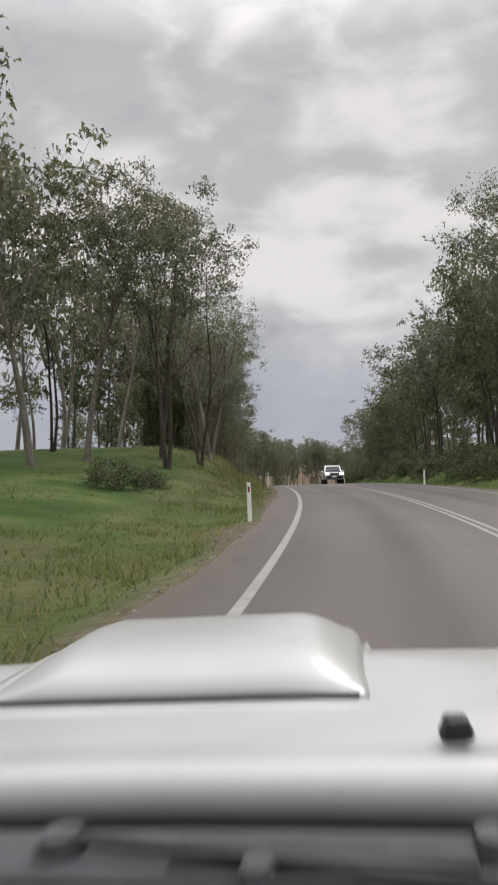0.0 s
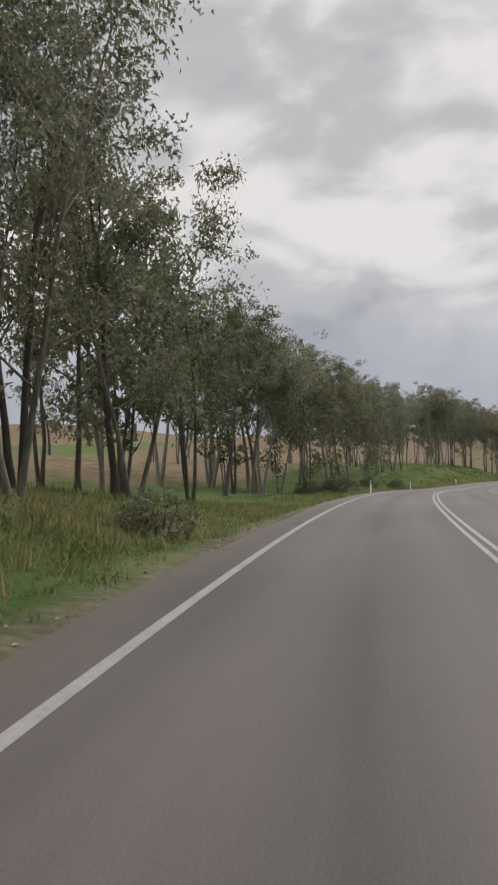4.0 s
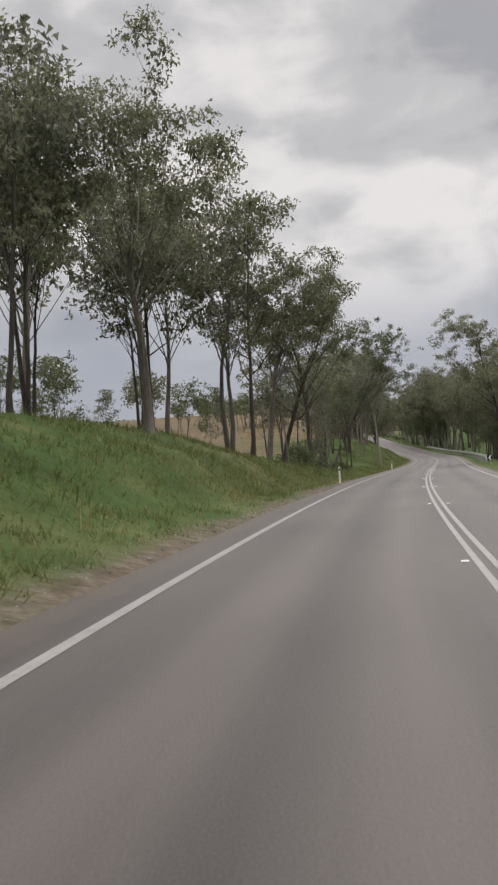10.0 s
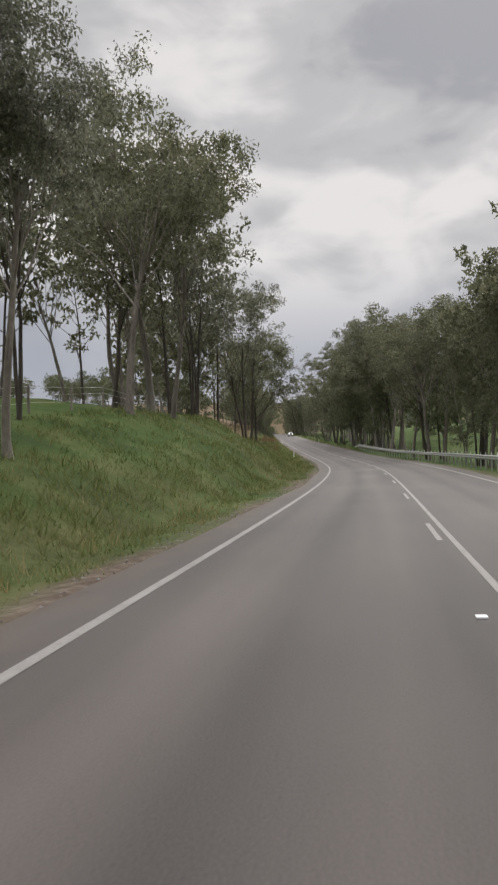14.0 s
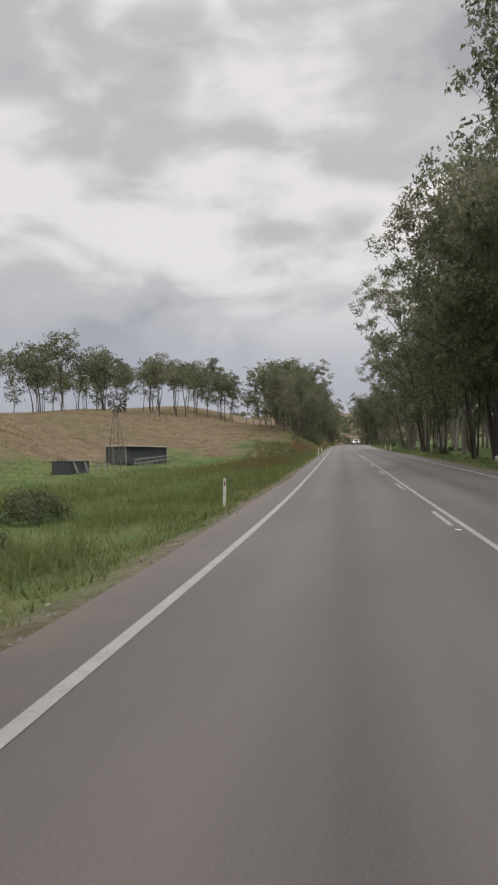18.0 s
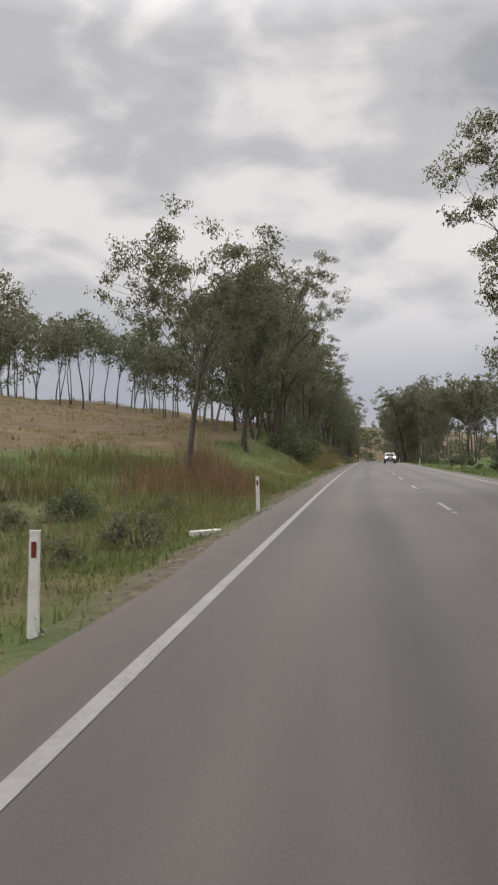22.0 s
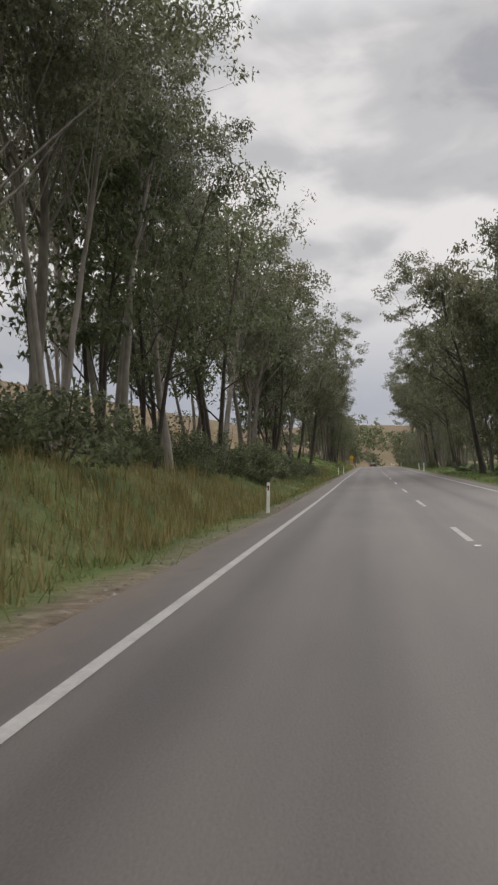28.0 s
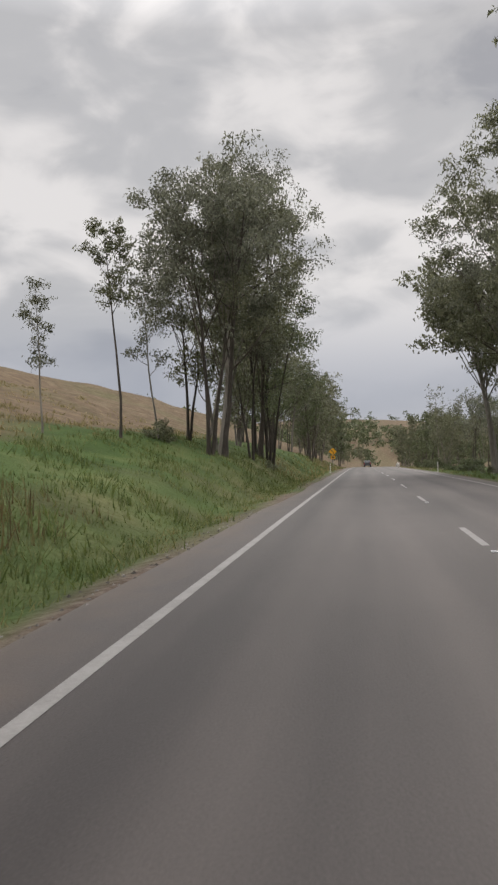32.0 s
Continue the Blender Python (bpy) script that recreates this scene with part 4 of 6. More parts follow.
# single trees that stand out along the left of the road: kind, s, d, and the share of the canopy's height that they reach
STANDING = {
    "the first bank": (
        ("airy_b", 48, -9.0, 1.0), ("gum_b", 48.5, -11.4, 0.97), ("airy_a", 55, -8.8, 0.9), ("airy_b", 60.5, -9.6, 0.88), ("gum_c", 44, -10.6, 1.0), ("pole_b", 79, -7.6, 0.7), ("airy_b", 68, -10.5, 0.86), ("gum_c", 84, -10.0, 0.74),
        ("airy_a", 71, -9.5, 0.86), ("gum_c", 76, -9.4, 0.78), ("dense_b", 83, -10.2, 0.75), ("gum_a", 90, -10.6, 0.85), ("dense_b", 97, -9.6, 0.82), ("gum_c", 104, -9.8, 0.85), ("dense_b", 112, -9.8, 0.88), ("dense_b", 121, -10.2, 0.86), ("dense_c", 129, -10.5, 0.84)),
    "the wide bend": (
        ("forked", 150.6, -15.1, 0.8), ("gum_c", 154.4, -15.6, 0.78), ("dense_c", 160, -18, 0.5), ("spread_b", 166, -16.5, 0.78), ("dense_b", 174.6, -17.2, 0.8), ("domed", 170, -19, 0.86), ("dense_b", 182, -16, 0.86), ("domed", 187, -14.8, 0.97),
        ("gum_a", 189, -19, 0.95), ("spread_b", 176, -25, 1.0), ("domed", 199, -14.9, 0.88), ("dense_b", 204, -13.8, 0.88), ("pole_b", 208, -12.5, 0.5), ("dense_b", 213, -15.5, 0.85), ("domed", 207, -17, 0.9), ("dense_b", 221, -15, 0.85)),
    "the green bank": (
        ("tall_b", 232, -16.5, 1.03), ("pole_b", 227, -13.3, 0.8), ("gum_c", 234, -15, 0.9), ("gum_a", 235.5, -19.5, 1.0), ("pole_b", 247, -13.4, 0.75), ("tall_a", 256, -12.0, 1.1), ("tall_a", 259, -14.5, 1.08), ("domed", 257.5, -13.2, 1.0), ("gum_c", 250, -18, 0.95), ("gum_c", 266, -13.5, 0.75),
        ("gum_b", 272, -13.6, 0.8), ("gum_c", 276, -15, 0.85), ("domed", 281, -11.9, 1.02), ("gum_b", 294, -16.4, 0.95), ("spread_b", 298, -12.6, 0.98), ("domed", 301, -10.6, 0.97), ("gum_b", 296, -10.6, 1.05), ("pole_b", 303, -9.6, 0.7)),
    "the leaning tree": (
        ("pole_b", 326, -10.5, 0.6), ("pole_b", 323, -9.6, 0.55), ("pole_a", 331, -9.4, 0.6), ("dense_b", 334, -11.5, 0.66), ("pole_a", 333, -8.9, 0.6), ("dense_b", 340, -12.5, 0.72), ("pole_a", 346, -10.0, 0.9)),
    "the second bank": (
        ("tall_b", 363.5, -10.9, 0.8), ("gum_c", 365, -12.6, 0.68), ("gum_c", 364, -14.6, 0.7), ("gum_b", 352, -15.4, 0.6), ("tall_b", 366, -10.2, 0.72), ("tall_b", 357, -7.4, 0.95), ("gum_c", 371, -13.5, 0.72), ("gum_c", 373, -13.2, 0.7), ("domed", 383.5, -12.4, 0.88), ("pole_a", 348, -17, 0.8),
        ("domed", 399, -15.2, 0.98), ("spread_b", 404, -18.7, 0.98), ("gum_b", 396, -17, 0.9), ("gum_c", 412, -14.5, 0.92), ("gum_b", 427, -14.5, 0.9), ("gum_b", 436.5, -11.8, 1.1), ("hanging", 445.7, -11.4, 0.9), ("gum_b", 447, -16.5, 0.85), ("gum_c", 420, -11, 0.85)),
    "the copse past the ferns": (
        ("gum_b", 608, -10.6, 1.06), ("dense_a", 611, -11.4, 0.95), ("gum_a", 612.5, -11.6, 0.98), ("gum_b", 626, -10.5, 0.98), ("dense_a", 632, -13.0, 0.95), ("dense_c", 638, -11.4, 0.95), ("dense_a", 627, -14.6, 0.9), ("airy_b", 620.5, -11.8, 0.98), ("gum_b", 629, -11.4, 0.98),
        ("gum_b", 645, -12.6, 0.97), ("gum_a", 654, -12.7, 0.98), ("gum_b", 650, -14, 0.98), ("dense_b", 668, -10.6, 0.8)),
    "the tall grove": (
        ("dense_c", 738, -9.2, 1.0), ("gum_a", 757, -10.0, 0.98), ("airy_b", 766, -9.6, 1.0), ("gum_a", 778, -9.4, 1.0), ("tall_b", 731, -9.6, 1.0), ("gum_a", 716, -10.2, 0.9), ("gum_a", 706, -10.6, 0.85),
        ("tall_a", 726, -10.2, 1.0), ("gum_a", 722, -11.5, 1.0), ("airy_a", 746, -10.0, 0.98), ("airy_a", 753, -12.4, 1.0), ("airy_a", 762, -11.6, 1.0), ("gum_b", 774, -10.6, 1.0), ("gum_a", 780, -20, 0.9)),
    "the last stretch": (
        ("gum_c", 802.8, -15.8, 0.85), ("pole_a", 832, -12.6, 0.58), ("pole_b", 828, -14.6, 0.4), ("pole_b", 838, -12.4, 0.5), ("gum_c", 837, -9.6, 0.86), ("gum_b", 838.5, -9.0, 0.92), ("tall_b", 841, -9.6, 0.95), ("dense_b", 845, -10.4, 0.92), ("gum_b", 850, -8.6, 0.92), ("gum_c", 853, -9.4, 0.92)),
}
for rows in STANDING.values():
    for kind, s, d, share in rows:
        plant(kind, s, d, share=share)
# the ones that lean or reach over the road: kind, s, d, size, turn
for row in (
    ("leaner", 318, -8.8, 0.74, -6), ("forked", 319.8, -10.4, 1.17, 30), ("spread_a", 303.5, -10.2, 0.85, 10),
    ("domed", 583, -9.4, 0.77, 110), ("overhang", 619, -9.8, 1.06, 5), ("overhang", 660, -10.4, 0.95, 0), ("overhang", 802.6, -9.4, 1.22, 4), ("grand", 801.4, -11.0, 1.08, 20),
    ("overhang", 357, 9.5, 1.4, 180), ("overhang", 513, 10.5, 1.4, 175), ("overhang", 555, 9.0, 1.42, 188), ("overhang", 587, 9.0, 1.15, 180), ("overhang", 455, 11.5, 1.3, 185), ("overhang", 479, 11.2, 1.4, 182), ("overhang", 776, 9.0, 1.4, 180), ("overhang", 825, 11.6, 1.4, 184), ("overhang", 837, 9.8, 1.15, 175), ("overhang", 853, 10.0, 1.25, 180),
):
    plant(*row)

# groves on the left
GUMS = ["gum_a", "gum_b", "gum_c"]
copse(-10, 46, -26, -11, 17, GUMS + ["dense_b"], gap=2.8, seed=2, shares=(0.78, 0.98))
copse(46, 84, -27, -14, 7, GUMS + ["airy_a"], gap=4.0, seed=3, shares=(0.6, 0.85))
copse(84, 112, -27, -10.5, 10, GUMS + ["dense_b", "dense_c"], gap=3.0, seed=62, shares=(0.75, 1.0))
copse(78, 120, -24, -14, 7, ["dense_b", "dense_c", "dense_a"], 0.5, 0.8, 3.0, 48)
copse(85, 142, -26, -10, 20, ["gum_c", "dense_b", "gum_b", "dense_c"], gap=3.0, seed=4, shares=(0.7, 0.97))
copse(158, 226, -24, -14.5, 10, ["dense_b", "domed", "spread_b"], gap=4.5, seed=61, shares=(0.7, 0.9))
copse(262, 296, -26, -13, 11, ["gum_a", "gum_c", "dense_b", "tall_b"], gap=3.0, seed=5, shares=(0.72, 0.95))
copse(205, 262, -40, -19, 12, ["gum_a", "gum_c", "gum_b"], gap=4.0, seed=6, shares=(0.8, 1.0))
copse(334, 346, -20, -11.5, 4, ["gum_c", "gum_b"], gap=3.0, seed=7, shares=(0.6, 0.8))
copse(386, 402, -24, -12, 6, GUMS, gap=3.0, seed=8, shares=(0.6, 0.85))
copse(686, 738, -13, -9.6, 7, ["dense_c", "dense_a"], gap=3.0, seed=55, shares=(0.72, 0.9))
copse(405, 440, -24, -12, 8, ["gum_c", "gum_b", "dense_b"], gap=3.0, seed=9, shares=(0.65, 0.92))
copse(622, 640, -18, -11, 6, ["gum_b", "airy_b", "airy_a"], gap=2.6, seed=10, shares=(0.85, 0.98))
copse(636, 700, -22, -9.6, 22, ["gum_a", "gum_b", "tall_a", "dense_c", "dense_b"], gap=2.8, seed=11, shares=(0.76, 0.95))
copse(776, 800, -16, -10.5, 4, ["dense_b", "gum_c"], gap=3.0, seed=51, shares=(0.6, 0.75))
copse(752, 786, -12.5, -9.4, 1, ["dense_c", "dense_b"], gap=3.2, seed=52, shares=(0.7, 0.9))
copse(700, 782, -20, -9.8, 20, ["tall_a", "airy_a", "tall_b", "gum_a", "gum_b"], gap=2.8, seed=12, shares=(0.76, 0.93))
copse(845, 925, -16, -7.6, 20, ["gum_c", "gum_a", "dense_b", "dense_c"], 0.77, 1.04, 2.8, 13)
copse(925, 990, -18, -7.0, 14, ["dense_b", "dense_c", "gum_a"], 0.77, 0.99, 3.0, 14)
# the row on the crest of the dry hill
HILL = ["hill_a", "hill_b", "hill_c"]
copse(590, 650, -100, -54, 15, HILL, 1.4, 1.95, 4.0, 15)
copse(640, 705, -66, -46, 17, HILL, 1.3, 1.85, 4.0, 22)
copse(700, 765, -60, -40, 14, HILL, 1.5, 2.1, 4.0, 16)
copse(640, 740, -100, -66, 12, HILL, 1.5, 2.0, 5.0, 17)
copse(760, 800, -42, -24, 6, ["hill_a", "hill_b", "gum_c"], 1.29, 1.76, 5.0, 18)
copse(120, 330, -75, -42, 16, HILL, 1.48, 2.22, 7.0, 19)
copse(340, 470, -80, -45, 10, HILL, 1.48, 2.22, 7.0, 20)
# the right of the road
copse(40, 128, 9.5, 26, 22, ["gum_a", "dense_b", "gum_c", "dense_c"], gap=3.2, seed=31, shares=(0.68, 0.86))
copse(124, 205, 8.6, 20, 17, ["dense_b", "dense_c", "gum_c"], gap=3.4, seed=49, shares=(0.65, 0.95))
copse(46, 126, 8.8, 15, 14, ["dense_b", "dense_a", "dense_c"], gap=3.4, seed=50, shares=(0.65, 0.92))
copse(128, 230, 12, 34, 12, ["gum_c", "dense_b", "gum_a"], 0.77, 1.09, 4.0, 32)
copse(230, 345, 14, 40, 14, ["gum_c", "gum_a", "dense_b"], 0.90, 1.22, 4.0, 33)
for row in (("gum_a", 361, 10.0, 0.8), ("spread_b", 359, 13.0, 0.95), ("gum_a", 371, 12.5, 1.0), ("domed", 774, 10.6, 0.98), ("dense_c", 768, 11.4, 0.66), ("dense_b", 779, 10.2, 0.66), ("dense_b", 763, 12.5, 0.7), ("domed", 784, 12.5, 1.0), ("tall_b", 760, 12.0, 0.9), ("gum_a", 828, 11.8, 1.05), ("dense_c", 821, 11.4, 0.6), ("dense_b", 832, 10.2, 0.6)):
    plant(*row[:3], share=row[3])
copse(378, 440, 10.5, 22, 14, ["domed", "gum_a", "dense_b", "tall_b"], gap=3.4, seed=34, shares=(0.85, 1.0))
copse(440, 500, 8.4, 22, 16, ["domed", "tall_b", "gum_a", "dense_c"], gap=3.0, seed=35, shares=(0.85, 1.0))
copse(500, 560, 8.8, 20, 15, ["tall_a", "tall_b", "gum_a", "dense_c", "domed"], gap=2.8, seed=36, shares=(0.85, 1.0))
copse(478, 556, 8.2, 12.5, 11, ["dense_b", "dense_c", "dense_a"], gap=3.6, seed=46, shares=(0.45, 0.65))
copse(378, 440, 10.5, 16, 10, ["dense_b", "dense_c"], gap=3.6, seed=47, shares=(0.55, 0.8))
copse(560, 606, 8.4, 20, 12, ["gum_a", "tall_b", "dense_b", "domed"], gap=3.2, seed=37, shares=(0.7, 1.0))
copse(620, 668, 12.0, 26, 9, ["gum_c", "dense_b", "tall_a"], gap=3.4, seed=38, shares=(0.75, 1.0))
copse(700, 745, 11.5, 26, 10, ["dense_b", "domed", "gum_c"], gap=4.0, seed=39, shares=(0.8, 1.0))
copse(762, 800, 10.2, 19, 12, ["tall_b", "tall_a", "gum_a", "dense_b"], gap=3.0, seed=40, shares=(0.8, 1.0))
copse(800, 848, 11.0, 22, 9, ["gum_c", "dense_b"], gap=3.4, seed=41, shares=(0.7, 0.95))
copse(848, 880, 8.4, 20, 10, ["tall_b", "gum_a", "spread_b", "domed"], gap=3.2, seed=42, shares=(0.85, 1.02))
plant("bare", 922, 10.0, 1.04)
copse(890, 990, 9.5, 26, 22, ["dense_b", "dense_a", "gum_c"], 0.5, 0.78, 3.4, 43)
copse(990, 1120, 8, 24, 26, ["dense_b", "dense_a", "hill_c"], 0.7, 1.05, 3.6, 44)
copse(1150, 1300, -70, -9, 26, ["dense_b", "hill_c", "dense_a"], 0.8, 1.1, 4.0, 53)
copse(1130, 1260, 9, 40, 16, ["dense_b", "hill_c"], 0.7, 1.0, 4.0, 54)
copse(995, 1120, -22, -8, 14, ["dense_b", "hill_c"], 0.50, 0.75, 3.6, 45)

# shrubs: kind, s, d, size
for row in (
    ("shrub_a", 33, -9.8, 0.60), ("shrub_a", 30, -10.6, 0.80), ("shrub_b", 62, -7.0, 0.80), ("shrub_b", 86, -6.6, 0.90), ("shrub_a", 96, -7.5, 0.90), ("shrub_a", 104, -8.5, 1.00), ("shrub_b", 112, -6.4, 0.80),
    ("shrub_c", 176, -14.5, 0.80), ("shrub_a", 184, -13.6, 1.20), ("shrub_a", 188, -13.0, 1.00), ("shrub_c", 192, -15.0, 0.75), ("shrub_a", 197, -12.0, 0.90), ("shrub_a", 200, -9.0, 0.80), ("shrub_b", 203, -9.4, 0.90), ("shrub_a", 322, -8.4, 0.70), ("shrub_a", 318.5, -9.6, 0.80), ("shrub_a", 305, -9.5, 1.00), ("shrub_b", 311, -10, 0.90), ("shrub_a", 368, -14, 0.60),
    ("shrub_a", 462, -8.9, 0.70), ("shrub_a", 470, -10.5, 0.70), ("shrub_a", 455, -9.0, 0.70), ("shrub_b", 566, -6.6, 0.60),
    ("shrub_a", 616.5, -7.7, 1.1), ("shrub_a", 620.5, -7.6, 1.2), ("shrub_c", 619, -8.6, 1.00), ("shrub_c", 624, -8.4, 1.00), ("shrub_a", 630, -7.8, 1.00), ("shrub_c", 628, -10.5, 0.90), ("shrub_b", 668, -7.6, 0.90),
    ("shrub_a", 690.5, -6.4, 0.7), ("shrub_a", 695, -5.9, 0.8), ("shrub_a", 699, -6.4, 0.80), ("shrub_b", 703, -6.6, 0.90), ("shrub_c", 706, -10.0, 0.80), ("shrub_c", 712, -9.6, 0.85), ("shrub_a", 718, -9.0, 1.20), ("shrub_c", 733, -9.2, 0.70), ("shrub_c", 738, -8.8, 0.75), ("shrub_a", 743, -8.2, 1.20), ("shrub_c", 748, -8.6, 0.80), ("shrub_c", 754, -8.8, 0.75), ("shrub_a", 759, -8.2, 1.10), ("shrub_c", 764, -9.2, 0.70), ("shrub_a", 768, -8.4, 1.00), ("shrub_a", 775, -9.0, 0.90), ("shrub_a", 781, -9.0, 0.90),
    ("shrub_b", 836, -12, 0.80), ("shrub_b", 846, -7.4, 0.50), ("shrub_a", 930, 8.2, 1.10),
    ("shrub_a", 70, 7.6, 1.00), ("shrub_b", 78, 7.2, 1.10), ("shrub_a", 88, 7.8, 1.20), ("shrub_c", 100, 9.0, 0.80), ("shrub_a", 112, 8.0, 1.00), ("shrub_b", 60, 7.4, 1.00), ("shrub_a", 50, 7.8, 1.10), ("shrub_a", 122, 8.6, 1.00),
):
    plant(*row)
_rng = np.random.default_rng(78)
for _ in range(34):
    plant(["shrub_b", "shrub_b", "shrub_a"][int(_rng.integers(3))], _rng.uniform(522, 574), _rng.uniform(-12.5, -6.5), _rng.uniform(0.28, 0.55))
_rng = np.random.default_rng(77)
for _ in range(46):
    plant(["shrub_a", "shrub_b", "shrub_c"][int(_rng.integers(3))], _rng.uniform(500, 985), _rng.uniform(8.4, 13), _rng.uniform(0.5, 0.95))
for _ in range(34):
    plant(["shrub_a", "shrub_c"][int(_rng.integers(2))], _rng.uniform(640, 790), _rng.uniform(-15, -9), _rng.uniform(0.6, 0.95))
for _ in range(26):
    plant(["shrub_a", "shrub_c", "shrub_b"][int(_rng.integers(3))], _rng.uniform(44, 128), _rng.uniform(7.2, 10.5), _rng.uniform(0.6, 1.1))
for _ in range(16):
    plant(["shrub_a", "shrub_b"][int(_rng.integers(2))], _rng.uniform(738, 790), _rng.uniform(-9.4, -7.6), _rng.uniform(0.6, 1.0))

# ---------------------------------------------------------------- road furniture
WHITE_PLASTIC = material("white_post_plastic", [(0.55, 0.54, 0.5), (0.72, 0.71, 0.67), (0.8, 0.79, 0.76)], 3.0, 0.5, 0.05, 30)
RED_REFLECTOR = material("red_reflector", [(0.12, 0.022, 0.018), (0.2, 0.035, 0.028)], 20.0, 0.25, 0.1, 60, spec=0.6)
WHITE_REFLECTOR = material("white_reflector", [(0.7, 0.7, 0.72), (0.85, 0.85, 0.85)], 20.0, 0.2, 0.1, 60, spec=0.6)
BLACK_PLASTIC = material("black_plastic", [(0.012, 0.012, 0.013), (0.03, 0.03, 0.032)], 8.0, 0.5, 0.1, 60)
GALVANISED = material("galvanised_steel", [(0.3, 0.3, 0.3), (0.45, 0.45, 0.44), (0.6, 0.59, 0.58)], 3.0, 0.42, 0.1, 20, metal=0.6)
YELLOW_BOARD = material("yellow_sign_face", [(0.75, 0.36, 0.02), (0.85, 0.44, 0.03)], 4.0, 0.45, 0.0)
BLACK_PAINT = material("black_sign_paint", [(0.012, 0.012, 0.012), (0.02, 0.02, 0.02)], 6.0, 0.5, 0.0)
WHITE_PAINT_SIGN = material("white_sign_face", [(0.7, 0.7, 0.7), (0.82, 0.82, 0.82)], 6.0, 0.45, 0.0)
CONCRETE = material("weathered_concrete", [(0.4, 0.38, 0.35), (0.58, 0.56, 0.52), (0.68, 0.66, 0.62)], 5.0, 0.9, 0.3, 25)


def stand(ob, s, d, turn=0.0, sink=0.0, tilt=(0, 0)):
    """Sets a thing on the ground at s, d; turn 0 looks along the road."""
    x, y, _ = on_road(s, d)
    ob.matrix_basis = pose(float(x), float(y), float(ground_z(s, d)) - sink, tilt[0], tilt[1], math.degrees(heading(s)) + turn)
    return ob


def guide_post(red):
    root = new("guide_post")
    tagged(root, "white plastic guide post with a %s reflector in the roadside grass" % ("red" if red else "white"), "post", group="guide posts")
    b = box((0.11, 0.035, 1.12), (0, 0, 0.4), 0.006)
    for v in b.verts:
        if v.co.z > 0.9:
            v.co.x *= 0.82
    part("body", b, WHITE_PLASTIC, root)
    part("reflector", box((0.05, 0.006, 0.14), (0, -0.0205, 0.8), 0.002), RED_REFLECTOR if red else WHITE_REFLECTOR, root, "red reflector" if red else "white reflector")
    part("back_reflector", box((0.05, 0.006, 0.14), (0, 0.0205, 0.8), 0.002), WHITE_REFLECTOR if red else RED_REFLECTOR, root)
    part("cap", box((0.095, 0.04, 0.012), (0, 0, 0.963), 0.003), WHITE_PLASTIC, root)
    return root


_rng = np.random.default_rng(3)
for red, places in ((True, [(19, -4.75), (53, -4.9), (154.2, -4.95), (189.5, -5.6), (233.5, -5.5), (291.5, -4.75), (341, -4.75), (474, -5.8), (557, -4.95), (571.5, -4.85), (724, -4.75), (795, -5.25), (803, -4.95), (880, -5.1)]),
                    (False, [(50, 4.8), (97, 5.1), (115, 4.95), (237, 4.9), (560, 4.95), (573, 4.95), (657, 4.95), (722, 4.9), (797, 4.85), (808, 4.95), (871.5, 5.0), (960, 5.0)])):
    first = guide_post(red)
    for i, (s, d) in enumerate(places):
        ob = first if i == 0 else copy_thing(first, Matrix.Identity(4))
        stand(ob, s, d, 0, 0.04, (_rng.uniform(-2, 2), _rng.uniform(-2.5, 2.5)))

# raised studs beside the double line
stud_mesh = bpy.data.meshes.new("road_stud")
_b = box((0.1, 0.1, 0.018), (0, 0, 0.009), 0.005)
_b.to_mesh(stud_mesh)
_b.free()
stud_mesh.materials.append(WHITE_REFLECTOR)
STUDS = []
for s in np.arange(150, 360, 12.0):
    STUDS += [(s, -0.25), (s, 0.25)]
STUDS += [(s, 0.0) for s in np.arange(DASH_START - 0.8, 870, 12.0)] + [(s, -0.1) for s in np.arange(438.1, 548, 12.0)]
for s, d in STUDS:
    x, y, z = on_road(s, d, 0.002)
    ob = new("road_stud", stud_mesh)
    ob.parent = road
    ob.matrix_basis = pose(float(x), float(y), float(z), 0, 0, math.degrees(heading(s)))


